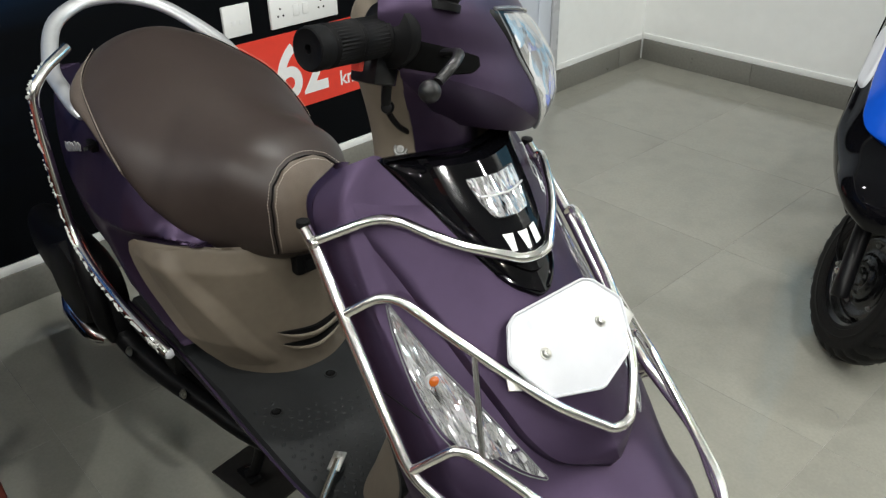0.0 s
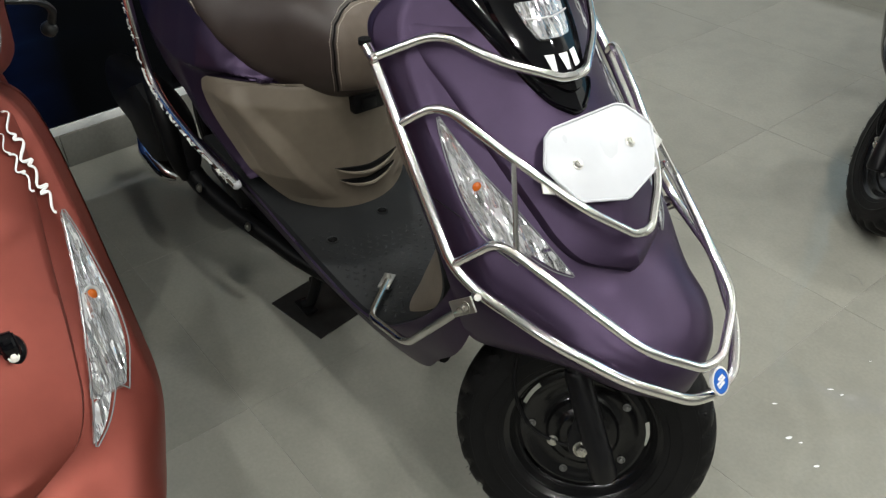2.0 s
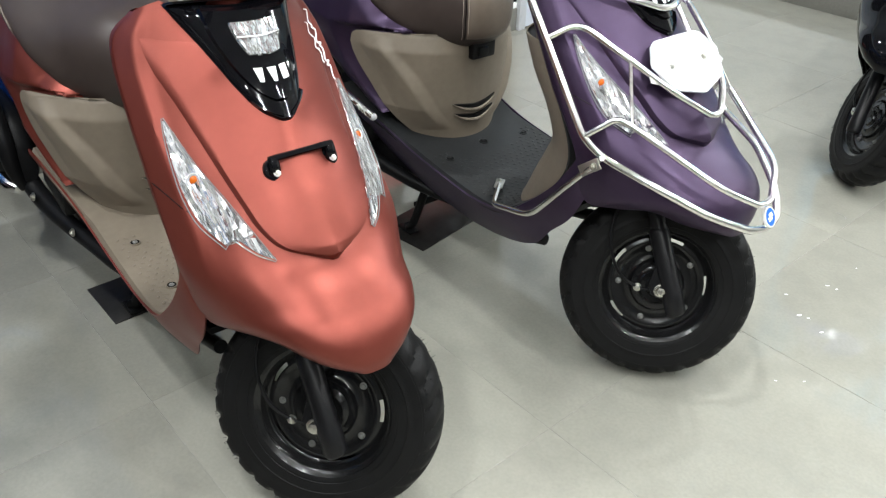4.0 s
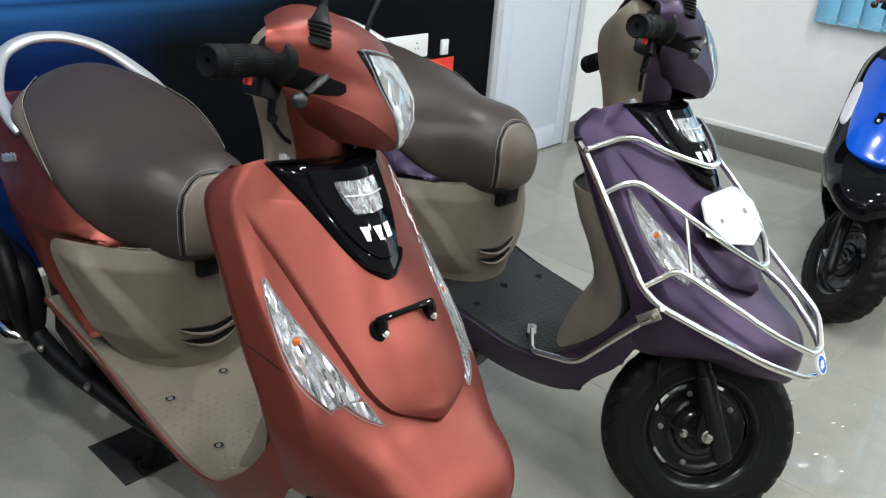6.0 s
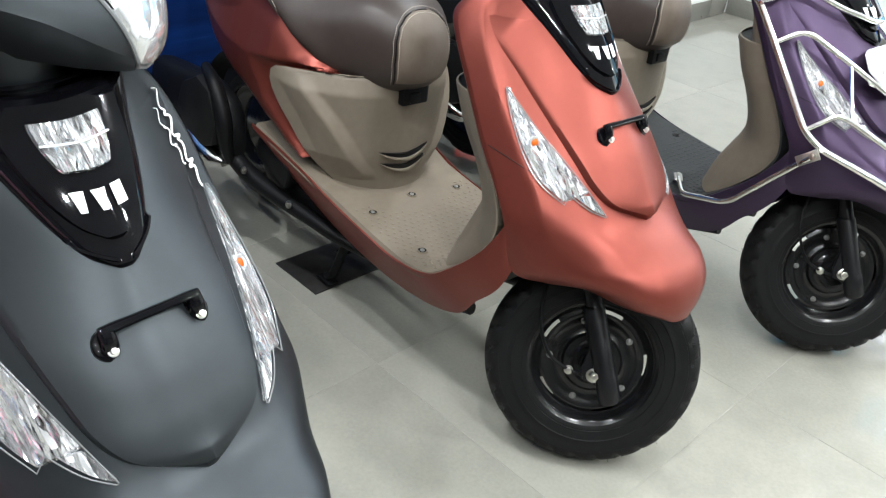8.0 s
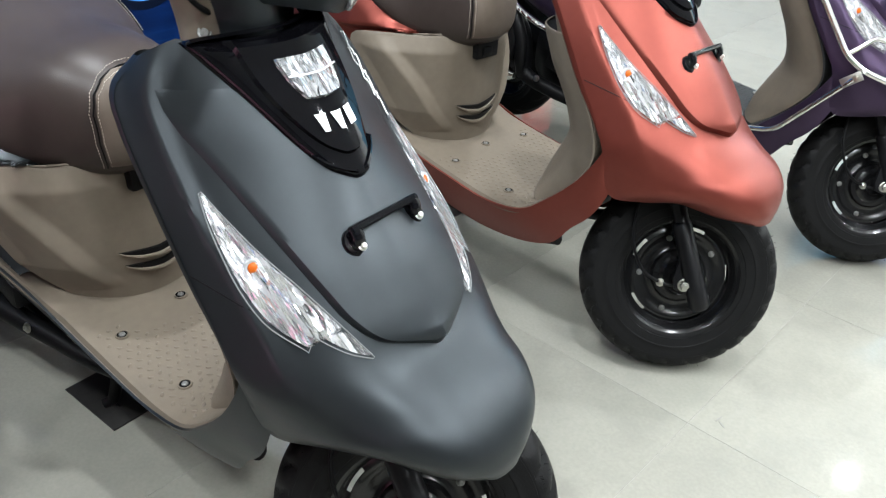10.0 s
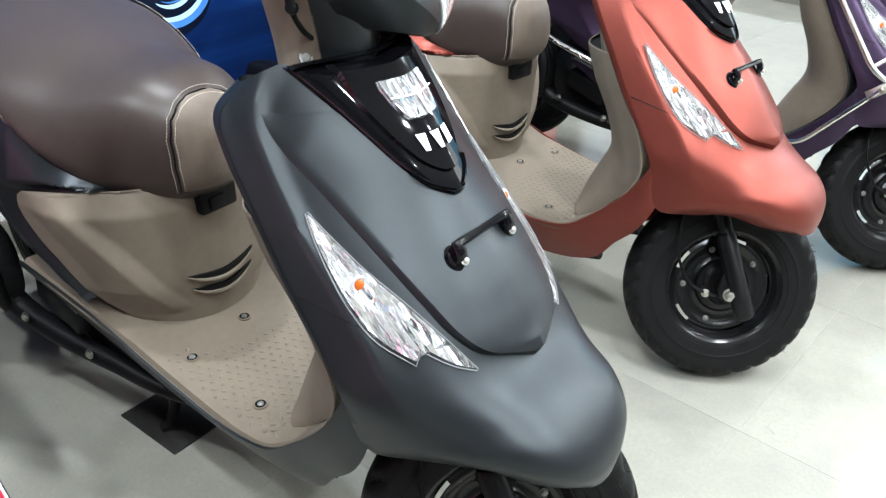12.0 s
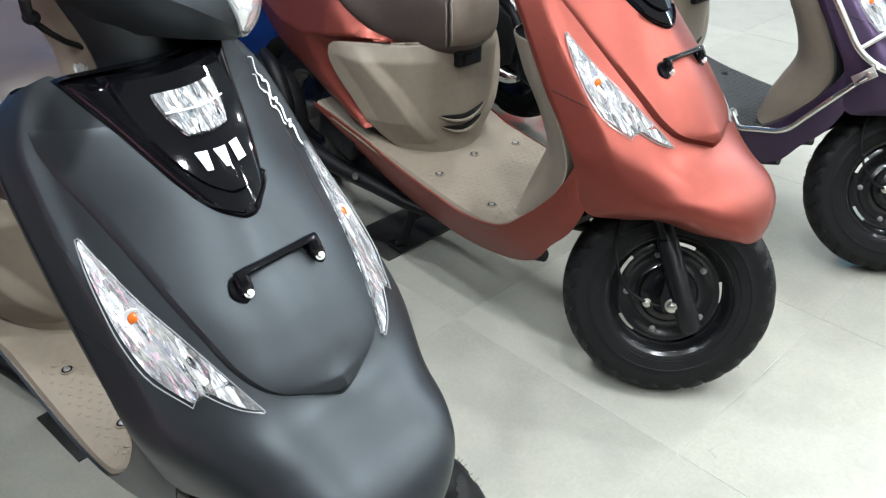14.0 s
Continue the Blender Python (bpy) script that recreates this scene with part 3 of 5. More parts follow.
def sections(rows, n=24, p=2.5):
    """Closed superellipse rings along x: rows are x, y centre, half width, z low, z high, fullness."""
    out = []
    for r in rows:
        x, yc, w, z0, z1 = r[:5]
        q = r[5] if len(r) > 5 else p
        ring = []
        for k in range(n):
            t = 2 * math.pi * k / n
            c, s = math.cos(t), math.sin(t)
            ring.append((x, yc + w * math.copysign(abs(c) ** (2 / q), c), (z0 + z1) / 2 + (z1 - z0) / 2 * math.copysign(abs(s) ** (2 / q), s)))
        out.append(ring)
    return out


def dense(tab, per):
    return [row_at(tab, k / per) for k in range((len(tab) - 1) * per + 1)]


SIDE_TOP = [(-0.166, -0.181, 0.484), (-0.182, -0.182, 0.450), (-0.219, -0.183, 0.399), (-0.277, -0.182, 0.340), (-0.345, -0.180, 0.288), (-0.44, -0.180, 0.270), (-0.55, -0.181, 0.280), (-0.66, -0.182, 0.296), (-0.77, -0.187, 0.324), (-0.87, -0.199, 0.352), (-0.95, -0.209, 0.374)]
SIDE_LOW = [(-0.152, -0.158, 0.395), (-0.170, -0.157, 0.352), (-0.196, -0.154, 0.318), (-0.232, -0.148, 0.280), (-0.285, -0.136, 0.217), (-0.38, -0.126, 0.178), (-0.50, -0.125, 0.166), (-0.62, -0.135, 0.185), (-0.72, -0.148, 0.218), (-0.83, -0.172, 0.280), (-0.94, -0.202, 0.355)]

SEAT_ROWS = [  # x, centre, half width, low, high, fullness
    (-0.594, 0, 0.014, 0.588, 0.618, 2.0), (-0.599, 0, 0.040, 0.566, 0.642, 2.2), (-0.612, 0, 0.062, 0.550, 0.668, 2.35), (-0.640, 0, 0.087, 0.530, 0.698, 2.5), (-0.690, 0, 0.115, 0.516, 0.720, 2.7),
    (-0.745, -0.008, 0.138, 0.530, 0.729, 2.5), (-0.79, -0.015, 0.150, 0.566, 0.736, 2.2), (-0.88, -0.020, 0.162, 0.640, 0.752, 2.0), (-0.98, -0.018, 0.164, 0.688, 0.770, 1.9), (-1.08, -0.012, 0.158, 0.692, 0.786, 1.9), (-1.145, -0.006, 0.135, 0.70, 0.796, 2.0), (-1.185, 0, 0.095, 0.715, 0.788, 2.0), (-1.20, 0, 0.03, 0.745, 0.77, 2.0),
]


def seat_point(s, t, out=0.0):
    """A point round the seat; its lower sides flare out towards the rear."""
    x, yc, w, z0, z1, q = row_at(SEAT_ROWS, s)
    c, sn = math.cos(t), math.sin(t)
    rear = min(1.0, max(0.0, (-0.68 - x) / 0.14)) * min(1.0, max(0.0, (x + 1.2) / 0.05))
    qy = q + (2.6 * rear if sn < 0 else 0.0)
    wide = 1 - 0.36 * rear * sn
    return np.array((x, yc + (w + out) * wide * math.copysign(abs(c) ** (2 / qy), c), (z0 + z1) / 2 + ((z1 - z0) / 2 + out) * math.copysign(abs(sn) ** (2 / q), sn)))


def seat_front(y, z):
    """The point of the seat's nose straight ahead of (y, z)."""
    lo, hi = 0.0, 6.0
    for _ in range(26):
        m = (lo + hi) / 2
        x, yc, w, z0, z1, q = row_at(SEAT_ROWS, m)
        if abs(y / w) ** q + abs((z - (z0 + z1) / 2) / ((z1 - z0) / 2)) ** q < 1:
            hi = m
        else:
            lo = m
    return np.array((row_at(SEAT_ROWS, hi)[0], y, z))


HUMP = [(0.285, -0.648, 0.155), (0.32, -0.648, 0.172), (0.38, -0.645, 0.200), (0.45, -0.645, 0.207), (0.515, -0.642, 0.211), (0.56, -0.645, 0.211)]
HUMP_REAR = [(0.285, -0.70), (0.345, -0.752), (0.38, -0.772), (0.43, -0.806), (0.47, -0.842), (0.495, -0.860), (0.515, -0.866), (0.535, -0.862), (0.545, -0.848), (0.551, -0.82), (0.555, -0.76), (0.558, -0.70)]


def by_height(tab, z):
    k = max(0, min(len(tab) - 2, sum(1 for r in tab if r[0] <= z) - 1))
    f = (z - tab[k][0]) / (tab[k + 1][0] - tab[k][0])
    a, b = np.asarray(tab[k], float), np.asarray(tab[k + 1], float)
    return a + (b - a) * f


def half_width(x, z):
    """Half width of the body below the seat at (x, z)."""
    _, xf, w = by_height(HUMP, min(max(z, 0.285), 0.56))
    if z > 0.56:
        w = 0.211 - (z - 0.56) * 0.1
    if x > -0.90:
        r = min(1.0, max(0.0, (x + 0.90) / (xf + 0.90)))
        y = w * math.sqrt(max(0.0, 1 - r ** 2.5))
    else:
        y = w
    if z > 0.52 and x > -0.87:  # leans in towards the seat
        y -= 0.55 * (min(z, 0.56) - 0.52) * min(1.0, (x + 0.87) / 0.09) * min(1.0, y / 0.08)
    if x < -1.0:
        y *= 1 - 0.55 * ((-1.0 - x) / 0.4) ** 2
    return y


def hump_ring(z):
    """One level line round the cover below the seat, with the sculpted ridge that runs down each flank."""
    xr, xf = by_height(HUMP_REAR, z)[1], by_height(HUMP, min(z, 0.56))[1]
    q = np.linspace(-1, 1, 129)
    xs = xr + (xf - xr) * (1 - np.abs(q) ** 2.2)
    ys = np.sign(q) * np.array([half_width(x, z) + 0.003 for x in xs])
    ys[64] = 0.0
    run = np.concatenate([[0], np.cumsum(np.hypot(np.diff(xs), np.diff(ys)))])
    nx, ny = np.gradient(ys), -np.gradient(xs)
    size = np.maximum(np.hypot(nx, ny), 1e-9)
    crest = np.interp(z, (0.34, 0.38, 0.42, 0.46, 0.50, 0.545), (-0.674, -0.686, -0.700, -0.718, -0.745, -0.787))
    amount = 0.016 * math.sin(math.pi * min(1.0, max(0.0, (z - 0.325) / 0.235))) ** 0.6
    at = np.interp(crest, xs[:65], run[:65])
    ahead = np.minimum(run, run[-1] - run) - at
    bump = amount * np.where(ahead > 0, np.clip(1 - ahead / 0.030, 0, 1), np.clip(1 + ahead / 0.075, 0, 1))
    return np.stack([xs + nx / size * bump, ys + ny / size * bump, np.full(129, z)], axis=1)


def tyre(c, r, w, n=168):
    """A tyre round the y axis through c, with cut shoulder grooves."""
    prof = [(-0.90, 0.600), (-0.95, 0.625), (-0.955, 0.645), (-0.985, 0.650), (-1.0, 0.68), (-1.01, 0.735), (-1.03, 0.74), (-1.03, 0.755), (-1.015, 0.76), (-1.02, 0.80), (-1.0, 0.86), (-0.985, 0.862), (-0.985, 0.872), (-0.97, 0.88), (-0.93, 0.915), (-0.80, 0.950), (-0.62, 0.973), (-0.40, 0.989), (-0.20, 0.997), (0, 1.0)]
    prof = prof + [(-a, b) for a, b in prof[-2::-1]]
    P = []
    for j, (a, b) in enumerate(prof):
        ring = []
        for k in range(n):
            side = 1 if a > 0 else -1
            phase = (k + (3 if side > 0 else 0) + int(abs(a) * 5)) % 6
            cut = 0.0
            if 0.35 < abs(a) < 0.99 and 0.90 < b and phase < 2:
                cut = 0.0065
            if abs(a) < 0.1 and k % 12 < 1:
                cut = 0.003
            rr = r * b - cut
            t = 2 * math.pi * k / n
            ring.append((c[0] + rr * math.cos(t), c[1] + a * w / 2, c[2] + rr * math.sin(t)))
        P.append(ring)
    return from_grid(P, wrap_v=True)


def slotted_rim(c, side):
    """Pressed steel disc wheel: rings, a dished flange and five open slots. side: which way its face looks along y."""
    prof = [(0.020, -0.030), (0.034, -0.031), (0.040, -0.024), (0.050, -0.020), (0.056, -0.013), (0.066, -0.010), (0.082, -0.012), (0.090, -0.017), (0.0955, -0.016), (0.1015, -0.0135), (0.107, -0.018), (0.110, -0.030), (0.114, -0.034), (0.1185, -0.036), (0.124, -0.040), (0.1265, -0.039), (0.126, -0.034), (0.121, -0.028), (0.117, -0.018), (0.117, 0.0)]
    n = 90
    bm = bmesh.new()
    vs = [[bm.verts.new((c[0] + r * math.cos(2 * math.pi * k / n), c[1] - side * h, c[2] + r * math.sin(2 * math.pi * k / n))) for k in range(n)] for r, h in prof]
    for i in range(len(prof) - 1):
        for k in range(n):
            if prof[i][0] == 0.0955 and k % 18 < 6:
                continue
            bm.faces.new((vs[i][k], vs[i + 1][k], vs[i + 1][(k + 1) % n], vs[i][(k + 1) % n]))
    bmesh.ops.recalc_face_normals(bm, faces=bm.faces)
    bmesh.ops.solidify(bm, geom=bm.faces[:], thickness=0.0015)
    return bm


COWL = [  # rows over the handlebar cowl, upwards: centre x, z; wing end x, y, z; fullness
    (-0.225, 0.856, -0.300, -0.070, 0.856, 2.0), (-0.209, 0.862, -0.312, -0.125, 0.872, 1.9), (-0.204, 0.878, -0.335, -0.172, 0.891, 1.8), (-0.203, 0.905, -0.350, -0.190, 0.906, 1.6), (-0.210, 0.935, -0.366, -0.212, 0.930, 1.42), (-0.226, 0.965, -0.372, -0.222, 0.951, 1.5), (-0.246, 0.994, -0.374, -0.222, 0.965, 1.6), (-0.274, 1.018, -0.378, -0.216, 0.975, 1.7), (-0.318, 1.032, -0.386, -0.196, 0.982, 1.8), (-0.365, 1.036, -0.402, -0.150, 0.994, 2.2), (-0.400, 1.026, -0.408, -0.090, 1.000, 2.2)]
YC = -0.026


def cowl(v, u):
    xc, zc, xe, ye, ze, p = row_at(COWL, v)
    a = abs(u) * math.pi / 2
    s, c = math.sin(a) ** (2 / p), (math.cos(a) ** (2 / p) if abs(u) < 1 else 0.0)
    return np.array((xc + (xe - xc) * (1 - c), YC + math.copysign(1, u) * abs(ye) * s, zc + (ze - zc) * (1 - c)))


def cowl_at(y, z):
    """The point of the cowl's front straight ahead of (y, z)."""
    def at(v):
        xc, zc, xe, ye, ze, p = row_at(COWL, v)
        return cowl(v, math.copysign(math.asin(min(1.0, abs(y) / abs(ye)) ** (p / 2)) / (math.pi / 2), y))
    lo, hi = 0.0, 8.0
    for _ in range(26):
        m = (lo + hi) / 2
        if at(m)[2] < z:
            lo = m
        else:
            hi = m
    return at((lo + hi) / 2)


def capsule_row(path, step, length, r, m=None):
    """Short stitches laid along a path."""
    out = []
    acc = 0.0
    pts = [Vector(p) for p in path]
    for a, b in zip(pts, pts[1:]):
        d = (b - a).length
        while acc < d:
            p = a + (b - a) * (acc / d)
            t = (b - a).normalized() * length / 2
            out.append(tube([p - t, p - t * 0.6, p + t * 0.6, p + t], [r * 0.3, r, r, r * 0.3], 5, caps=True))
            acc += step
        acc -= d
    return joined(*out)


def scooter(label, m, paint, floor_mat, angle, kit, panel_paint=None, group="scooters in a row", lift=0.0):
    """One scooter; kit names its extras: guard, bracket, oval (round lamps on a black front), stripes."""
    oval = "oval" in kit
    panel_paint = panel_paint or paint
    root = thing("scooter", label, "scooter", m, group)
    S = Matrix.Diagonal((K, K, K, 1))
    turn = steered(angle)

    def add(name, bm, mat, parent=root, tag="", fork=False, sharp=40.0):
        if fork:
            bm.transform(turn)
        bm.transform(S)
        if not name.startswith(("front_wheel", "rim", "brake_drum", "stand", "rear_wheel", "tyre")):
            bm.transform(Matrix.Translation((0, 0, lift)))
        return part(name, bm, mat, parent, tag, sharp)

    # front body
    us = np.concatenate([np.linspace(-1, -0.62, 17), np.linspace(-0.60, 0.60, 41), np.linspace(0.62, 1, 17)])
    def start(u):
        k = min(1.0, max(0.0, (abs(u) - 0.42) / 0.2))
        return 0.46 * (1 - k * k * (3 - 2 * k))
    seam = np.linspace(0, 1, 10)
    vs = np.concatenate([np.linspace(0, 6, 40), 6 + seam[1:], np.linspace(7, 11, 28)[1:]])
    sheets = [from_grid([[apron(start(u) + (11 - start(u)) * v / 11, u) for u in us] for v in vs])]
    for sgn in (1, -1):
        rows = []
        for k, (a, b) in enumerate(zip(dense(SIDE_TOP, 5), dense(SIDE_LOW, 5))):
            g = min(1.0, k / 9)
            g = g * g * (3 - 2 * g)
            rows.append([((a + (b - a) * f + (0, -0.004 * math.sin(f * math.pi), 0)) * g + apron(6 + f, -1) * (1 - g)) * (1, sgn, 1) for f in seam])
        sheets.append(from_grid(rows))
    sheet = joined(*sheets)
    bmesh.ops.remove_doubles(sheet, verts=sheet.verts, dist=2e-5)
    bmesh.ops.recalc_face_normals(sheet, faces=sheet.faces)
    ahead = max(sheet.faces, key=lambda f: f.calc_center_median().x)
    if ahead.normal.x < 0:
        bmesh.ops.reverse_faces(sheet, faces=sheet.faces)
    bmesh.ops.solidify(sheet, geom=sheet.faces[:], thickness=0.004)
    body = add("front_body", sheet, paint, sharp=38)
    for sgn in (1, -1):
        rim_rows = []
        for v in np.linspace(0, 5.6, 34):
            e, thin = apron(v, -1), min(1.0, (5.7 - v) / 1.2)
            rim_rows.append([(e + np.array(o) * thin) * (1, sgn, 1) for o in ((0.004, -0.0005, 0), (-0.006, -0.001, 0), (-0.013, 0.003, -0.001), (-0.017, 0.010, -0.001), (-0.016, 0.018, -0.001), (-0.008, 0.024, -0.001))])
        add("shield_rim", from_grid(np.array(rim_rows)), paint, body, sharp=80)
    # raised middle panel
    LP = [(-0.136, 0.800), (-0.150, 0.755), (-0.150, 0.700), (-0.142, 0.655), (-0.136, 0.622), (-0.128, 0.588), (-0.118, 0.557), (-0.092, 0.537), (-0.040, 0.5245), (-0.004, 0.5205)] if oval else [(-0.149, 0.800), (-0.143, 0.757), (-0.129, 0.713), (-0.118, 0.672), (-0.1095, 0.635), (-0.1005, 0.600), (-0.091, 0.570), (-0.071, 0.546), (-0.034, 0.531), (-0.003, 0.5195)]
    G = face_grid(LP, [(-y, z) for y, z in LP], 64, 45)
    fall = np.linspace(0, 1, 64)[:, None]
    across = 1 - np.abs(np.linspace(-1, 1, 45))[None, :]
    rise = np.interp(fall, (0, 0.22, 0.5, 0.9, 1), (0.0, 0.0035, 0.0085, 0.0125, 0.012)) + across * np.interp(fall, (0, 0.42, 0.55, 0.85, 1), (0.0, 0.0, 0.006, 0.010, 0.006))
    add("middle_panel", pad(G, rise, (1, 0, 0.5), 2), panel_paint, body, sharp=28)
    if "stripes" in kit:
        for name, u0, u1, mat in (("red_stripe", 0.78, 0.85, M_CRIMSON), ("white_stripe", 0.855, 0.92, M_WHITE_PRINT), ("black_edge", 0.925, 1.0, M_BLACK)):
            add(name, pad(np.array([[apron(v, u) for u in np.linspace(u0, u1, 6)] for v in np.linspace(0.6, 6.6, 40)]), 0.0008, (1, 0.6, 0), 1, 0.001), mat, body)
    # thin joint from the rim to the lamp
    add("joint_line", tube([Vector(face(y, z)) + Vector((0.0004, -0.0004, 0)) for y, z in ((-0.1785, 0.603), (-0.172, 0.597), (-0.165, 0.590), (-0.158, 0.585))], 0.0008, 5), M_BLACK, body)
    if oval:
        rows = []
        for i in range(17):
            f = i / 16 * 2 - 1
            w = 0.042 * math.sqrt(max(0.0, 1 - f * f)) + 0.001
            rows.append([face(w * u, 0.762 + 0.045 * f) for u in np.linspace(-1, 1, 15)])
        add("position_lamp", pad(np.array(rows), 0.018, (1, 0, 0.4), 2, 0.003), M_WHITE, tag="oval white front lamp")
    else:
        # glossy visor with its lamp
        LV = [(-0.104, 0.836), (-0.092, 0.813), (-0.078, 0.788), (-0.064, 0.758), (-0.050, 0.730), (-0.033, 0.707), (-0.017, 0.697), (-0.003, 0.691)]
        visor = add("visor", pad(face_grid(LV, [(-y, z) for y, z in LV], 32, 23), 0.011, (1, 0, 0.5), 3), M_GLOSS_BLACK, tag="glossy black visor", sharp=50)
        LI = [(-0.068, 0.832), (-0.064, 0.79), (-0.050, 0.755), (-0.030, 0.728), (-0.004, 0.714)]
        add("visor_face", pad(face_grid(LI, [(-y, z) for y, z in LI], 18, 17) + (0.009, 0, 0.006), 0.006, (1, 0, 0.5), 1), M_GLOSS_BLACK, visor, sharp=30)
        LT = [(-0.040, 0.722), (-0.030, 0.712), (-0.016, 0.705), (-0.002, 0.700)]
        LU = [(-0.0445, 0.7205), (-0.034, 0.709), (-0.018, 0.700), (-0.002, 0.694)]
        for sgn in (1, -1):
            add("visor_lip", pad(face_grid([(y * sgn, z) for y, z in LT], [(y * sgn, z) for y, z in LU], 10, 5) + (0.008, 0, 0.005), 0.005, (1, 0, 0.5), 1), M_GLOSS_BLACK, visor, sharp=50)
        LL = [(-0.036, 0.809), (-0.037, 0.803), (-0.034, 0.788), (-0.027, 0.773), (-0.022, 0.769)]
        lamp = add("position_lamp", pad(face_grid(LL, [(-y, z) for y, z in LL], 14, 16) + (0.014, 0, 0.009), 0.005, (1, 0, 0.5), 1), M_REFLECT, tag="clear position lamp", sharp=20)
        add("divider", tube([Vector(face(y, 0.790)) + Vector((0.021, 0, 0.0135)) for y in np.linspace(-0.033, 0.033, 7)], 0.0012, 6), M_SILVER, lamp)
        dish = []
        for k in range(25):
            f = k / 24 * 2 - 1
            yy = 0.094 * math.sin(f * math.pi / 2)
            fr = face(yy * 1.06, 0.8365 - 0.010 * f * f)
            dish.append([fr + (0.010, 0, 0.006), fr + (0.004, 0, 0.008), fr + (-0.004, 0, 0.006), fr * 0.75 + np.array((-0.335, yy * 0.8, 0.796)) * 0.25 + (0, 0, -0.004), fr * 0.3 + np.array((-0.345, yy * 0.8, 0.792)) * 0.7, np.array((-0.40, yy * 0.95, 0.788))])
        add("column_dish", from_grid(np.array(dish)), M_GLOSS_BLACK, sharp=60)
        # maker's mark as plain shapes
        for y0, y1, lean in ((-0.0265, -0.0145, 0.003), (-0.0085, 0.0055, 0.004), (0.0115, 0.0235, 0.0)):
            add("mark_bar", pad(face_grid([(y0, 0.7545), (y0 + lean, 0.7375)], [(y1, 0.7545), (y1 - lean, 0.7375)], 5, 5) + (0.0165, 0, 0.0115), 0.0008, (1, 0, 0.5), 1, 0.0008), M_WHITE_PRINT, visor)
    # model name along the left edge, as plain bars
    if not oval:
        n = Vector((0.75, 0.5, 0.4)).normalized()
        for y0, amp, za, zb, turns, wide in ((0.1250, 0.0062, 0.790, 0.700, 7, 0.0019), (0.1120, 0.0042, 0.778, 0.728, 5, 0.0013)):
            path = []
            for k in range(turns * 12 + 1):
                f = k / (turns * 12)
                q = 2 * math.pi * f * turns
                path.append(Vector(face(y0 + 0.012 * f + amp * math.sin(q) * (0.65 + 0.35 * math.cos(q * 0.37)), za + (zb - za) * f + 0.0035 * math.cos(q * 0.5))) + n * 0.0046)
            add("name_stroke", tube(path, wide, 6, flat=0.5), M_WHITE_PRINT, body)

    # indicator lamps
    LA = [(-0.143, 0.695), (-0.1365, 0.671), (-0.1265, 0.639), (-0.112, 0.607), (-0.095, 0.568), (-0.080, 0.534)]
    LB = [(-0.146, 0.694), (-0.152, 0.668), (-0.1565, 0.635), (-0.1585, 0.603), (-0.1535, 0.572), (-0.134, 0.5475)]
    LC = [(-0.123, 0.561), (-0.113, 0.551), (-0.100, 0.541), (-0.082, 0.533)]
    for sgn in (1, -1):
        if oval:
            rows = []
            for i in range(25):
                f = i / 24 * 2 - 1
                w = 0.020 * math.sqrt(max(0.0, 1 - f * f)) + 0.0006
                zc, yc = 0.655 + 0.062 * f, -0.150 + 0.004 * f
                rows.append([face((yc + w * u) * sgn, zc) for u in np.linspace(-1, 1, 13)])
            add("indicator_lamp", pad(np.array(rows), 0.007, (1, 0, 0.3), 2, 0.003), M_WHITE, tag="oval white indicator lamp")
            continue
        def f2(t):
            return [(y * sgn, z) for y, z in t]
        A1 = [row_at(LA, q) for q in np.linspace(0, 4.15, 8)]
        A2 = [row_at(LA, q) for q in np.linspace(4.12, 5, 5)]
        lamp = add("indicator_lamp", pad(face_grid(f2(A1), f2(LB), 36, 16), 0.004, (1, 0, 0.3), 1, 0.005), M_REFLECT, tag="clear indicator lamp", sharp=25)
        add("lamp_tail", pad(face_grid(f2(A2), f2(LC), 14, 9), 0.0038, (1, 0, 0.3), 1, 0.005), M_REFLECT, lamp, sharp=25)
        edge = [Vector(face(*q)) + Vector((0.003, -0.003 * sgn, 0.001)) for q in f2([row_at(LA, q) for q in np.linspace(0, 5, 18)] + [row_at(LC, q) for q in np.linspace(3, 0, 8)] + [row_at(LB, q) for q in np.linspace(5, 0, 18)])]
        add("lamp_rim", tube(edge, 0.0009, 6, closed=True), M_LENS_EDGE, lamp)
        c = Vector(face(-0.138 * sgn, 0.624))
        n = Vector((0.8, -0.45 * sgn, 0.35)).normalized()
        add("bulb_ring", lathe([(0.0070, 0.0035), (0.0098, 0.0045), (0.0110, 0.003), (0.0112, -0.004)], 20, upright(c, n) @ Matrix.Rotation(radians(90), 4, "X")), M_SILVER, lamp)
        add("bulb", lathe([(0.0, 0.0060), (0.004, 0.0054), (0.0065, 0.0040), (0.0072, 0.0)], 16, upright(c, n) @ Matrix.Rotation(radians(90), 4, "X")), M_AMBER, lamp, "amber bulb")

    # inner leg shield: upper part, two pockets, knee part
    def inner(rows, name, tag):
        out = []
        for xr, w, z, xb in dense(rows, 5):
            row = []
            for u in np.linspace(-1, 1, 27):
                a = u * math.pi / 2
                e = 2 / np.interp(z, (0.29, 0.45, 0.60), (1.5, 1.9, 2.9))
                s, c = math.copysign(abs(math.sin(a)) ** e, a), math.cos(a) ** e if abs(u) < 1 else 0.0
                row.append((xr + (xb - xr) * c, w * s, z))
            out.append(row)
        return add(name, from_grid(np.array(out)), M_BROWN, tag=tag, sharp=60)

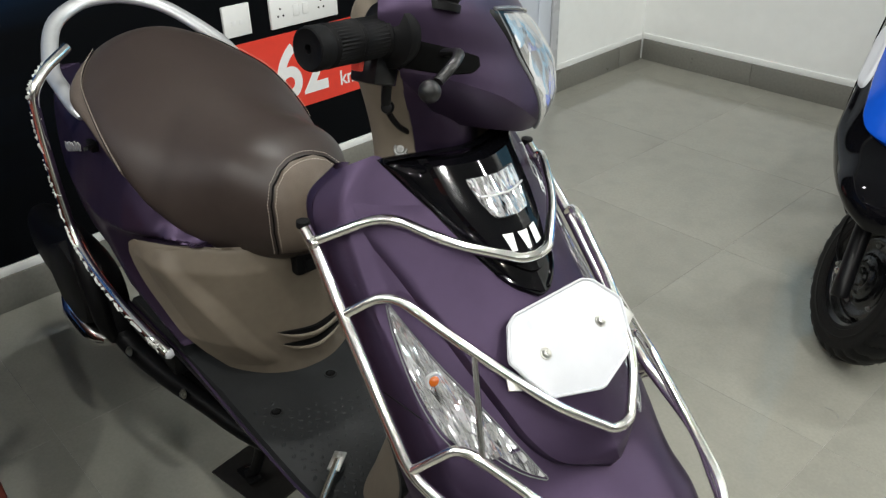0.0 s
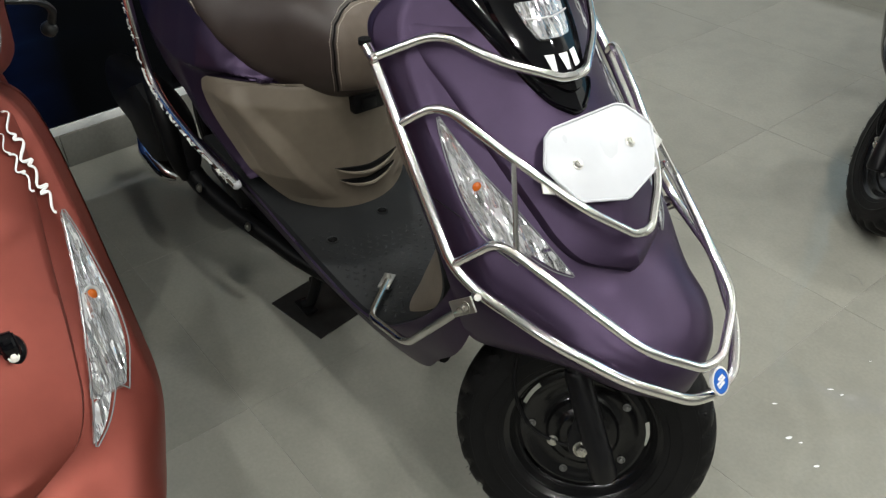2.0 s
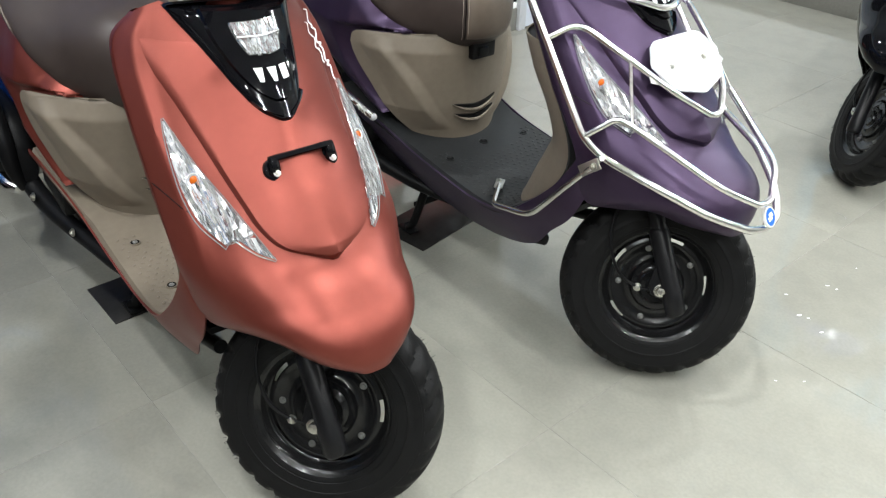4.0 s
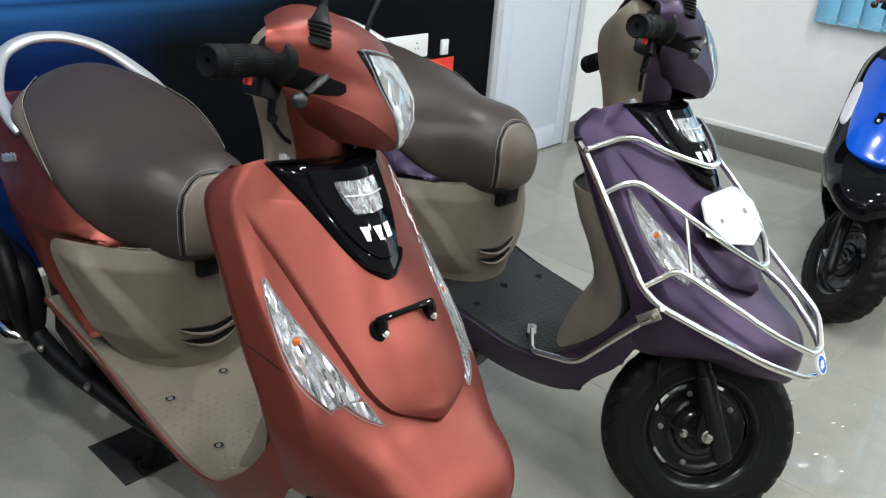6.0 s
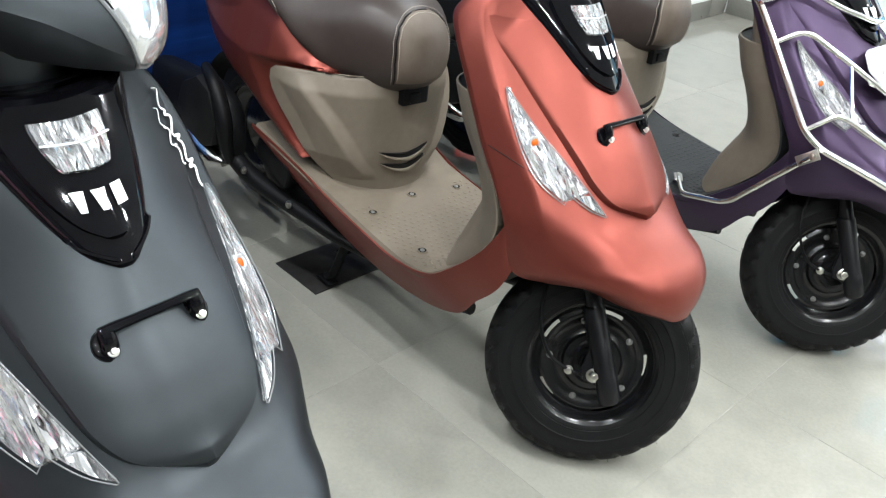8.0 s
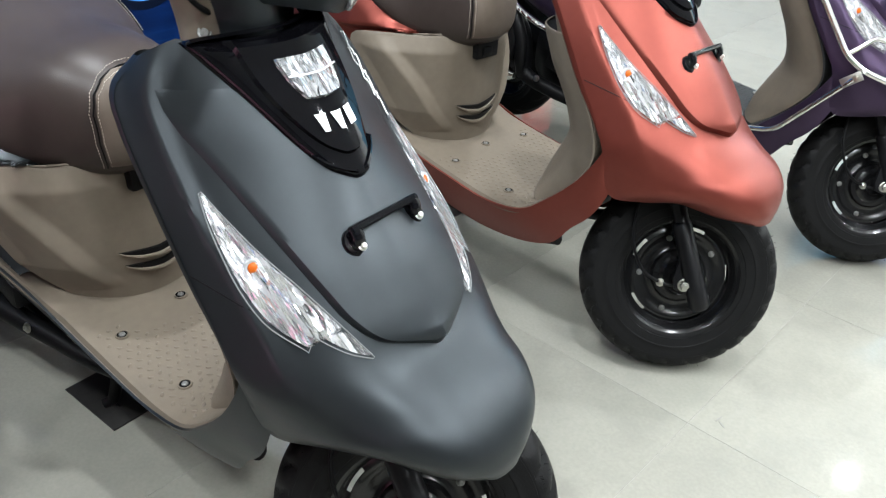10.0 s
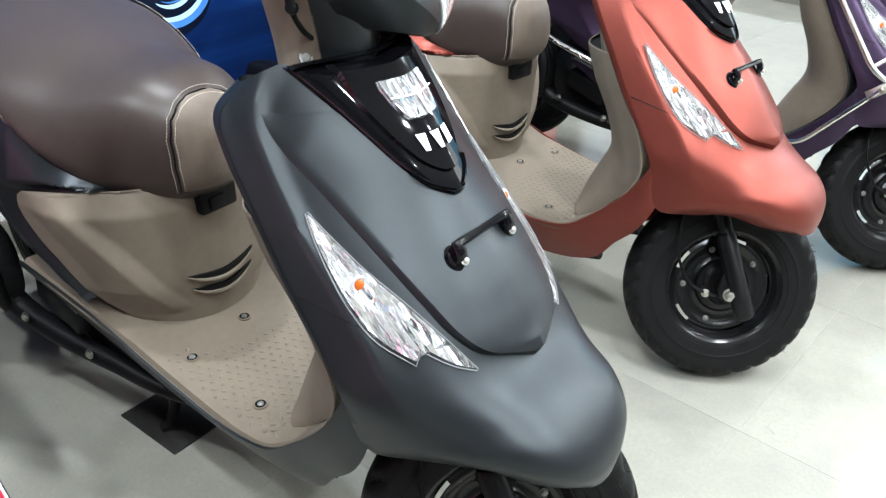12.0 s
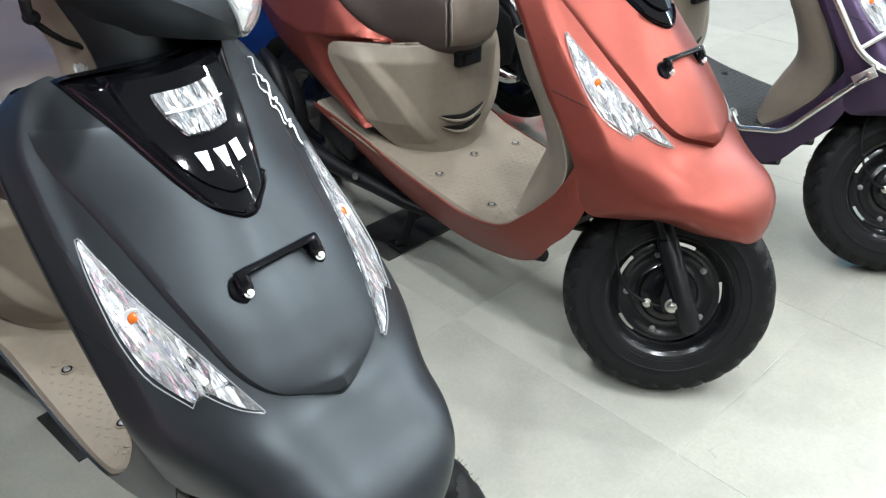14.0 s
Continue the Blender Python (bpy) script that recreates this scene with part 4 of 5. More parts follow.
    inner([(-0.345, 0.120, 0.815, -0.352), (-0.350, 0.143, 0.79, -0.366), (-0.34, 0.155, 0.75, -0.370), (-0.297, 0.160, 0.68, -0.362), (-0.27, 0.162, 0.63, -0.35)], "upper_inner_shield", "brown plastic inner shield")
    pocket = inner([(-0.285, 0.163, 0.668, -0.394), (-0.283, 0.164, 0.66, -0.398), (-0.243, 0.161, 0.60, -0.378), (-0.206, 0.156, 0.54, -0.354), (-0.190, 0.151, 0.484, -0.342), (-0.200, 0.146, 0.44, -0.347), (-0.234, 0.140, 0.39, -0.371), (-0.286, 0.133, 0.335, -0.397), (-0.340, 0.126, 0.292, -0.408)], "knee_shield", "brown plastic knee shield with blackened pocket mouths")
    for sgn in (1, -1):
        # closed black plates paint the shade inside the pocket mouths
        add("pocket_shade_plate", prism([(-0.300, sgn * 0.155), (-0.350, sgn * 0.150), (-0.380, sgn * 0.120), (-0.388, sgn * 0.07), (-0.388, sgn * 0.025), (-0.36, sgn * 0.020), (-0.345, sgn * 0.08), (-0.32, sgn * 0.12)][::sgn], 0.655, 0.664), M_BLACK, pocket)

    # floorboard
    edge = [(-0.262, 0.625), (-0.222, 0.56), (-0.195, 0.505), (-0.192, 0.455), (-0.225, 0.392), (-0.28, 0.336), (-0.345, 0.286), (-0.40, 0.272), (-0.46, 0.272), (-0.56, 0.282), (-0.68, 0.299), (-0.77, 0.322), (-0.87, 0.350), (-0.945, 0.372)]
    rows = []
    for x, z in dense(edge, 4):
        w = 0.1765 if x > -0.68 else 0.1765 + (-0.68 - x) * 0.115
        rows.append([(x, w * u, z + (0.004 if abs(u) < 0.97 else -0.004)) for u in (-1, -0.985, -0.96, -0.5, 0, 0.5, 0.96, 0.985, 1)])
    board = add("floorboard", shell(np.array(rows), 0.004, (0, 0, 1)), floor_mat, sharp=50)
    for x, y, z in ((-0.591, -0.122, 0.2895), (-0.431, -0.114, 0.2755), (-0.612, 0.002, 0.2925), (-0.596, 0.122, 0.290), (-0.431, 0.114, 0.2755)):
        bolt_m = M_SCREW if floor_mat is M_BROWN else M_BLACK
        up = Matrix.Translation((x, y, z)) @ Matrix.Rotation(radians(90), 4, "X")
        add("bolt", lathe([(0.0, 0.0030), (0.003, 0.0034), (0.0048, 0.0026), (0.0055, 0.001)], 14, up), bolt_m, board)
        # flat black disc paints the shade of a sunken cup round the bolt
        add("bolt_cup_shade", lathe([(0.0, 0.0012), (0.0080, 0.0012), (0.0086, 0.0016)], 18, up), M_RECESS_SHADE, board)
        add("bolt_rim", lathe([(0.0084, 0.0012), (0.0098, 0.0022), (0.0112, 0.0018), (0.0122, -0.002)], 18, up), floor_mat, board)
    studs = []
    for i in range(19):
        for j in range(19):
            x = -0.350 - i * 0.0145
            y = -0.150 + j * 0.0166 + (0.0083 if i % 2 else 0)
            z = np.interp(-x, [0.345, 0.40, 0.46, 0.56, 0.68], [0.286, 0.272, 0.272, 0.282, 0.299]) + 0.0038
            r = math.hypot((x + 0.62) / 0.06, y / 0.11)
            if r < 1 or any(math.hypot(x - bx, y - by) < 0.018 for bx, by in ((-0.591, -0.122), (-0.431, -0.114), (-0.612, 0), (-0.596, 0.122), (-0.431, 0.114))):
                continue
            a = 0.7 if (i + j) % 2 else -0.7
            b = lathe([(0.0, 0.0010), (0.0028, 0.0008), (0.0042, -0.0003)], 8, Matrix.Translation((x, y, z)) @ Matrix.Rotation(a, 4, "Z") @ Matrix.Diagonal((1.35, 0.75, 1, 1)) @ Matrix.Rotation(radians(90), 4, "X"))
            studs.append(b)
    tagged(add("floor_studs", joined(*studs), floor_mat, board), kind="stuff")

    # cover below the seat
    rows = [hump_ring(z) for z in np.linspace(0.285, 0.558, 64)]
    hump = add("under_seat_cover", shell(np.array(rows), 0.003, (1, 0, 0)), M_BROWN, tag="brown plastic cover below the seat", sharp=40)
    # vents: two V-shaped black strips paint the shade of the slots, with lips
    for z0, ww in ((0.384, 0.068), (0.357, 0.062)):
        def vent(y, dz, out):
            z = z0 + 0.014 * (abs(y) / ww) ** 1.5 - 0.006 + dz
            _, xf, w = by_height(HUMP, z)
            r = min(abs(y) / w, 0.999)
            return np.array((-0.90 + (xf + 0.90) * (1 - r * r) ** 0.4 + out, y, z))
        ys = np.linspace(-ww, ww, 17)
        add("vent_shade_strip", sandwich(np.array([[vent(y, d * (1 - (abs(y) / ww) ** 3), 0.0055) for d in (-0.006, 0, 0.006)] for y in ys]), np.array([[vent(y, d * (1 - (abs(y) / ww) ** 3), -0.006) for d in (-0.006, 0, 0.006)] for y in ys])), M_BLACK, hump)
        add("vent_lip", tube([vent(y, -0.0085 * (1 - (abs(y) / ww) ** 3), 0.005) for y in ys], [0.0012 + 0.0035 * (1 - (abs(y) / ww) ** 2) for y in ys], 8), M_BROWN, hump)
    add("seat_lock", joined(box(-0.668, -0.628, -0.034, 0.036, 0.500, 0.545, 0.006), box(-0.640, -0.622, -0.020, 0.010, 0.508, 0.530, 0.004)), M_BLACK, tag="black seat lock")

    # painted sides and tail
    XG = [(0.36, -0.770), (0.42, -0.842), (0.47, -0.900), (0.510, -0.934), (0.535, -0.945), (0.545, -0.938), (0.556, -0.88), (0.565, -0.80), (0.572, -0.69), (0.75, -0.60)]
    TOPL = [(-0.66, 0.545), (-0.72, 0.556), (-0.79, 0.606), (-0.878, 0.676), (-1.0, 0.696), (-1.13, 0.696), (-1.27, 0.694), (-1.40, 0.690)]
    LOWL = [(-0.66, 0.51), (-0.69, 0.49), (-0.765, 0.360), (-0.86, 0.385), (-0.98, 0.412), (-1.12, 0.470), (-1.27, 0.560), (-1.41, 0.68)]
    for sgn in (1, -1):
        rows = []
        for a, b in zip(dense(TOPL, 16), dense(LOWL, 16)):
            row = []
            for f in np.linspace(0, 1, 64):
                x, z = a[0] + (b[0] - a[0]) * f, a[1] + (b[1] - a[1]) * f
                g = by_height(XG, min(max(z, 0.36), 0.74))[1]
                h = by_height(HUMP_REAR, min(max(z, 0.30), 0.557))[1]
                k = min(1.0, max(0.0, (h - x) / max(0.006, h - g)))
                crest = np.interp(-x, (0.70, 0.80, 0.90, 0.957, 1.05, 1.15, 1.25, 1.40), (0.562, 0.558, 0.551, 0.543, 0.552, 0.578, 0.633, 0.70))
                rim = min(1.0, max(0.0, (z - crest + 0.005) / 0.010))
                within = half_width(x, z) - 0.012
                y = within + (half_width(min(x, -0.80), min(z, 0.56)) + 0.008 - within) * max(k, rim)
                if z > crest:
                    y -= 0.27 * (z - crest)
                    y *= 1 - (1 - np.interp(-x, (0.66, 0.70, 0.735, 0.77, 0.82), (0.30, 0.50, 0.70, 0.90, 1.0))) * min(1.0, (z - crest) / 0.028)
                    tuck = np.interp(-x, (0.69, 0.745, 0.79, 0.88, 0.98, 1.08, 1.145, 1.4), (0.110, 0.132, 0.152, 0.178, 0.180, 0.162, 0.135, 0.06))
                    if f < 0.25:
                        y += (min(tuck, y) - y) * (1 - f / 0.25) ** 2
                elif x < -0.9:
                    y -= 0.16 * (crest - z) * min(1.0, (-0.9 - x) / 0.1)
                if f > 0.8:
                    y -= 0.025 * ((f - 0.8) / 0.2) ** 2 * min(1.0, max(0.0, (-0.78 - x) / 0.1))
                if sgn < 0 and z > crest:
                    y *= 1 - 0.16 * min(1.0, (z - crest) / 0.06)
                row.append((x, -sgn * y, z))
            rows.append(row)
        add("side_panel", shell(np.array(rows), 0.004, (0, -sgn, 0)), paint, sharp=35)
    for k in range(6):
        x = -1.02 - 0.018 * k
        z = 0.655 - 0.006 * k
        add("name_bar", box(-0.006, 0.006, -0.0012, 0.0012, -0.006, 0.006 + 0.002 * (k % 2), 0.0, Matrix.Translation((x, -half_width(x, z) - 0.0075, z)) @ Matrix.Rotation(0.3, 4, "Y")), M_SILVER, body)
    add("tail", from_grid(sections(dense([(-1.10, 0, 0.13, 0.55, 0.68), (-1.25, 0, 0.12, 0.58, 0.690), (-1.38, 0, 0.085, 0.62, 0.690), (-1.44, 0, 0.03, 0.65, 0.68)], 4), 20), wrap_v=True, caps=True), paint, sharp=60)

    # seat with its stitched front patch and side strips
    rows = [[seat_point(s, 2 * math.pi * k / 48) for k in range(48)] for s in np.linspace(0, len(SEAT_ROWS) - 1, 72)]
    seat = add("seat", from_grid(rows, wrap_v=True, caps=True), M_SEAT, tag="dark brown vinyl seat with stitched seams", sharp=80)
    PW = [(0.552, 0.062), (0.575, 0.068), (0.60, 0.0715), (0.645, 0.0700), (0.672, 0.060), (0.690, 0.041), (0.698, 0.021), (0.700, 0.004)]
    prow = []
    for z in np.concatenate([np.linspace(0.552, 0.66, 12), np.linspace(0.666, 0.700, 12)]):
        w = by_height(PW, z)[1]
        prow.append([seat_front(w * u, z) for u in np.linspace(-1, 1, 19)])
    add("front_patch", pad(np.array(prow), 0.0025, (1, 0, 0.3), 1, 0.002), M_SEAT_TAN, seat, "tan vinyl patch")
    half = [(by_height(PW, z)[1], z) for z in np.linspace(0.554, 0.6995, 60)]
    loop = [(-w, z) for w, z in half] + [(w, z) for w, z in half[::-1]]
    for grow in (0.0045, -0.0045):
        line = []
        for k in range(1, len(loop) - 1):
            dy, dz = loop[k + 1][0] - loop[k - 1][0], loop[k + 1][1] - loop[k - 1][1]
            L = math.hypot(dy, dz)
            line.append((loop[k][0] - dz / L * grow, loop[k][1] + dy / L * grow))
        path = [seat_front(y, min(z, 0.7045)) + np.array((0.0022, 0, 0.0014)) for y, z in line]
        tagged(add("stitching", capsule_row(path, 0.0052, 0.0034, 0.00065), M_THREAD, seat), kind="stuff")
    add("patch_seam", tube([seat_front(y, z) + np.array((0.0008, 0, 0.0006)) for y, z in loop], 0.0013, 5), M_BLACK, seat)
    for sgn in (1, -1):
        srow, seam = [], []
        for k in range(25):
            f = k / 24
            s = 6.85 + 3.4 * f
            mid = row_at(SEAT_ROWS, s)[1] * (1 - sgn)
            t1 = math.pi + 0.50 - 0.95 * f ** 0.8
            q = []
            for j in range(8):
                t = (math.pi + 0.85) + (t1 - math.pi - 0.85) * j / 7
                q.append(seat_point(s, t, 0.0012) * (1, sgn, 1) + (0, mid, 0))
            srow.append(q)
            seam.append(seat_point(s, t1, 0.003) * (1, sgn, 1) + (0, mid, 0))
        add("side_strip", shell(np.array(srow), 0.002, (0, -sgn, 0)), M_SEAT_TAN, seat, "tan vinyl side strip", sharp=60)
        add("piping", tube(seam, 0.0012, 6), M_BLACK, seat)
        tagged(add("stitching", capsule_row([p + np.array((0, 0, 0.0045)) for p in seam], 0.0052, 0.0032, 0.0006), M_THREAD, seat), kind="stuff")

    # hook below the seat's edge
    if "guard" in kit:
        hook = add("helmet_hook", box(-0.012, 0.012, -0.006, 0.006, -0.010, 0.010, 0.003, Matrix.Translation((-0.998, -0.194, 0.660))), M_BLACK, tag="small black hook on the side panel")
        add("hook_bar", tube(rounded_path([(-0.985, -0.198, 0.664), (-0.975, -0.214, 0.666), (-0.960, -0.216, 0.672)], 0.006), 0.004, 8), M_BLACK, hook)

    # grab rail
    right = [(-1.085, -0.172, 0.680), (-1.104, -0.173, 0.690), (-1.16, -0.173, 0.712), (-1.225, -0.166, 0.737), (-1.325, -0.118, 0.783), (-1.368, -0.055, 0.806)]
    path = right + [(-1.377, 0, 0.811)] + [(x, -y, z) for x, y, z in right[::-1]]
    pts = curve(path, 5)
    rad = [0.0155 - 0.006 * max(0, 1 - min(i, len(pts) - 1 - i) / 6) for i in range(len(pts))]
    add("grab_rail", tube(pts, rad, 14, flat=0.75), M_SILVER, tag="silver painted grab rail")

    # front wheel and fork
    wc = (PIVOT.x + 0.037, PIVOT.y, 0.2)
    wheel = add("front_wheel", tyre(wc, 0.2, 0.086), M_RUBBER, tag="black tyre on a slotted black steel wheel", fork=True, sharp=35)
    random.seed(7)
    hairs = []
    for k in range(150):
        t = random.uniform(0, 2 * math.pi)
        a = random.choice((-0.93, -0.88, -0.6, 0.6, 0.93)) * 0.043
        r0 = 0.2 * (0.915 if abs(a) > 0.036 else 0.972)
        d = Vector((math.cos(t) + random.uniform(-0.3, 0.3), a * 14 + random.uniform(-0.3, 0.3), math.sin(t) + random.uniform(-0.3, 0.3))).normalized()
        p = Vector(wc) + Vector((r0 * math.cos(t), a, r0 * math.sin(t)))
        if p.z > 0.012:
            hairs.append(tube([p - d * 0.001, p + d * random.uniform(0.003, 0.007)], [0.0006, 0.0003], 4))
    tagged(add("tyre_hairs", joined(*hairs), M_RUBBER, wheel, fork=True), kind="stuff")
    rim = add("rim", slotted_rim(wc, -1), M_RIM, wheel, "black pressed steel rim with slots", fork=True, sharp=50)
    add("rim_back", lathe([(0.105, 0.012), (0.117, 0.018), (0.126, 0.036), (0.117, 0.03), (0.110, 0.0), (0.117, -0.02)], 60, Matrix.Translation(wc)), M_RIM, wheel, fork=True)
    add("brake_drum", lathe([(0.0, -0.036), (0.020, -0.036), (0.024, -0.030), (0.032, -0.030), (0.035, -0.024), (0.052, -0.022), (0.058, -0.008), (0.062, 0.02), (0.03, 0.03), (0.0, 0.03)], 48, Matrix.Translation(wc)), M_RIM, wheel, fork=True)
    for k in range(5):
        t = 2 * math.pi * (k + 0.62) / 5
        add("rim_bolt", bolt(0.0042, 0.006, upright((wc[0] + 0.078 * math.cos(t), wc[1] - 0.012, wc[2] + 0.078 * math.sin(t)), (0, -1, 0))), M_SCREW, rim, fork=True)
    for sgn in (1, -1):
        y = PIVOT.y - 0.074 * sgn
        leg = add("fork_leg", tube([(-0.180, y, 0.52), (-0.084, y, 0.325), (-0.083, y, 0.322), (-0.082, y, 0.318), (-0.026, y, 0.205), (-0.024, y, 0.202), (-0.005, y, 0.163), (-0.002, y, 0.158)], [0.015, 0.015, 0.0175, 0.0195, 0.0195, 0.0205, 0.0205, 0.016], 20), M_FORK, tag="black telescopic fork leg", fork=True)
        add("axle_bracket", prism([(-0.066, 0.285), (-0.026, 0.215), (-0.012, 0.185), (-0.035, 0.180), (-0.062, 0.186), (-0.070, 0.205)], -0.004, 0.004, 0.001, Matrix.Translation((0, y + 0.002 * sgn, 0)) @ Matrix.Rotation(radians(90), 4, "X")), M_FORK, leg, fork=True)
        add("axle_nut", bolt(0.0088, 0.011, upright((wc[0], y - 0.004 * sgn, wc[2]), (0, -sgn, 0))), M_ZINC, leg, fork=True)
    add("brake_arm_bolt", bolt(0.0055, 0.008, upright((wc[0] - 0.043, PIVOT.y - 0.062, wc[2] - 0.008), (0, -1, 0))), M_ZINC, fork=True)
    cab = [(-0.145, PIVOT.y - 0.03, 0.43), (-0.168, PIVOT.y - 0.050, 0.34), (-0.165, PIVOT.y - 0.064, 0.27), (-0.135, PIVOT.y - 0.066, 0.215), (-0.095, PIVOT.y - 0.064, 0.194), (-0.055, PIVOT.y - 0.062, 0.190)]
    add("brake_cable", tube(curve(cab, 6), 0.0032, 8), M_BLACK, fork=True)

    # handlebar cowl, headlamp, column
    us = np.linspace(-1, 1, 71)
    def brow(u):
        return np.interp(abs(u), (0, 0.25, 0.5, 0.75, 1), (1.3, 1.9, 2.6, 3.0, 3.0))
    P = np.array([[cowl(brow(u) + (10 - brow(u)) * w, u) for u in us] for w in np.linspace(0, 1, 60)])
    bar = add("handlebar_cowl", shell(P, 0.004, (1, 0, 0.6)), paint, fork=True, sharp=45)
    chin = []
    for u in us:
        a, q = abs(u) * math.pi / 2, cowl(brow(u), u)
        low = np.array((-0.222 - 0.09 * (1 - math.cos(a)), YC + math.copysign(0.085 * math.sin(a), u), 0.855))
        chin.append([q, q * 0.93 + low * 0.07 + (-0.002, 0, -0.003), q * 0.5 + low * 0.5 + (0, 0, -0.002), low, low + (-0.006, 0, 0.004)])
    add("cowl_chin", from_grid(np.array(chin)), paint, bar, fork=True, sharp=25)
    for sgn in (1, -1):
        Q = []
        for v in np.linspace(3, 7.4, 25):
            e = cowl(v, -1)
            c = np.array((-0.375, YC - 0.085, 0.885 + 0.006 * v))
            Q.append([(p[0], YC + (p[1] - YC) * sgn, p[2]) for p in (e, e * 0.8 + c * 0.2, e * 0.4 + c * 0.6, c)])
        add("cowl_underside", from_grid(np.array(Q)), paint, bar, fork=True, sharp=60)
        # lever opening in the wing: uncut, its inner shade is a raised black pad
        opening_pad = []
        for w in np.linspace(0, 1, 17):
            yy = 0.138 + 0.074 * w
            z0, z1 = np.interp(w, (0, 0.16, 0.45, 1), (0.925, 0.913, 0.9065, 0.9065)), np.interp(w, (0, 0.08, 0.45, 1), (0.930, 0.934, 0.938, 0.941))
            opening_pad.append([cowl_at(-sgn * yy, z0 + (z1 - z0) * f) for f in np.linspace(0, 1, 9)])
        add("lever_opening_shade", pad(np.array(opening_pad), 0.0012, (0.8, -0.5 * sgn, 0), 1, 0.002), M_RECESS_SHADE, bar, "black pad painting the shade of the lever opening", fork=True)
        # ribbed grip with end cap
        g0, g1 = Vector((-0.362, YC - sgn * 0.190, 0.940)), Vector((-0.417, YC - sgn * 0.285, 0.914))
        d = g1 - g0
        prof = [(-0.06, 0.020), (-0.05, 0.032), (0.03, 0.034), (0.08, 0.032), (0.12, 0.0235), (0.15, 0.0205), (0.17, 0.0198), (0.19, 0.0208), (0.21, 0.0194)]
        a = [(0.23, 0.0190), (0.48, 0.0190)]
        b = [(0.495, 0.0206), (0.515, 0.0190), (0.535, 0.0206)]
        c = [(0.55, 0.0190), (0.79, 0.0190)]
        e = [(0.80, 0.0204), (0.815, 0.0190), (0.83, 0.0206), (0.845, 0.0194), (0.86, 0.0200), (0.97, 0.0205), (1.0, 0.0198), (1.008, 0.0180), (1.0, 0.0165), (1.0, 0.0045), (0.95, 0.0040), (0.95, 0.0)]
        rows = []
        M = upright(g0, d)
        for f, r in prof + a + b + c + e:
            rib = 0.0011 if (f, r) in a or (f, r) in c else 0.0
            rows.append([M @ Vector(((r + rib * (k % 2)) * math.cos(2 * math.pi * k / 72), (r + rib * (k % 2)) * math.sin(2 * math.pi * k / 72), f * d.length)) for k in range(72)])
        grip = add("grip", from_grid(rows, wrap_v=True), M_GRIP, tag="black ribbed rubber grip", fork=True, sharp=35)
        inner_end = g0 - d.normalized() * 0.05
        add("bar_end", tube([inner_end, g0 + d * 0.05], 0.017, 14), M_BLACK, grip, fork=True)
        # switch housing below the grip with a coloured button
        hs = add("switch_housing", box(-0.018, 0.016, -0.017, 0.017, -0.016, 0.012, 0.004, Matrix.Translation((-0.376, YC - sgn * 0.184, 0.905)) @ Matrix.Rotation(radians(-28 * sgn), 4, "Z")), M_FORK, tag="black switch housing", fork=True)
        add("housing_foot", box(-0.012, 0.012, -0.011, 0.011, -0.010, 0.012, 0.002, Matrix.Translation((-0.370, YC - sgn * 0.176, 0.899)) @ Matrix.Rotation(radians(-28 * sgn), 4, "Z")), paint, hs, fork=True)
        add("switch_button", box(-0.006, 0.004, -0.004, 0.004, -0.008, 0.008, 0.0015, Matrix.Translation((-0.386, YC - sgn * 0.216, 0.908)) @ Matrix.Rotation(radians(-28 * sgn), 4, "Z")), M_RED_PRINT if sgn > 0 else M_AMBER, hs, fork=True)
        add("clamp_ring", tube([(-0.360 + 0.022 * math.cos(q), YC - sgn * 0.172, 0.938 + 0.026 * math.sin(q)) for q in np.linspace(0, 2 * math.pi, 20, endpoint=False)], 0.006, 8, closed=True), M_SILVER, hs, fork=True)
        # brake lever with its ball end
        lev = [(-0.330, YC - sgn * 0.160, 0.925), (-0.305, YC - sgn * 0.185, 0.931), (-0.292, YC - sgn * 0.215, 0.932), (-0.292, YC - sgn * 0.240, 0.922), (-0.302, YC - sgn * 0.255, 0.904)]
        lever = add("brake_lever", tube(curve(lev, 6), 0.0056, 10, flat=0.75), M_LEVER, tag="black brake lever", fork=True)
        add("lever_ball", lathe([(0.0, 0.0105), (0.007, 0.008), (0.0108, 0.001), (0.009, -0.006), (0.005, -0.010), (0.0, -0.0105)], 18, Matrix.Translation((-0.308, YC - sgn * 0.259, 0.894))), M_LEVER, lever, fork=True)
        # cable from the housing into the column
        drop = [(-0.366, YC - sgn * 0.168, 0.905), (-0.366, YC - sgn * 0.160, 0.885), (-0.365, YC - sgn * 0.154, 0.868), (-0.362, YC - sgn * 0.136, 0.856), (-0.356, YC - sgn * 0.108, 0.844), (-0.350, YC - sgn * 0.085, 0.838)]
        cable = add("throttle_cable", tube(curve(drop, 5), [0.0055] * 11 + [0.0033] * 15, 9), M_BLACK, fork=True)
        add("cable_boot", lathe([(0.0, 0.008), (0.0065, 0.006), (0.0075, 0.0), (0.006, -0.006), (0.0, -0.008)], 14, Matrix.Translation((-0.364, YC - sgn * 0.152, 0.866))), M_BLACK, cable, fork=True)
        add("cable_collar", lathe([(0.006, 0.002), (0.0095, 0.002), (0.0095, -0.002), (0.006, -0.002)], 18, Matrix.Translation((-0.366, YC - sgn * 0.168, 0.907)) @ Matrix.Rotation(radians(90), 4, "X")), M_CHROME, cable, fork=True)
        # mirror stalk with a ribbed boot
        b0 = Vector((-0.322, YC - sgn * 0.174, 0.974))
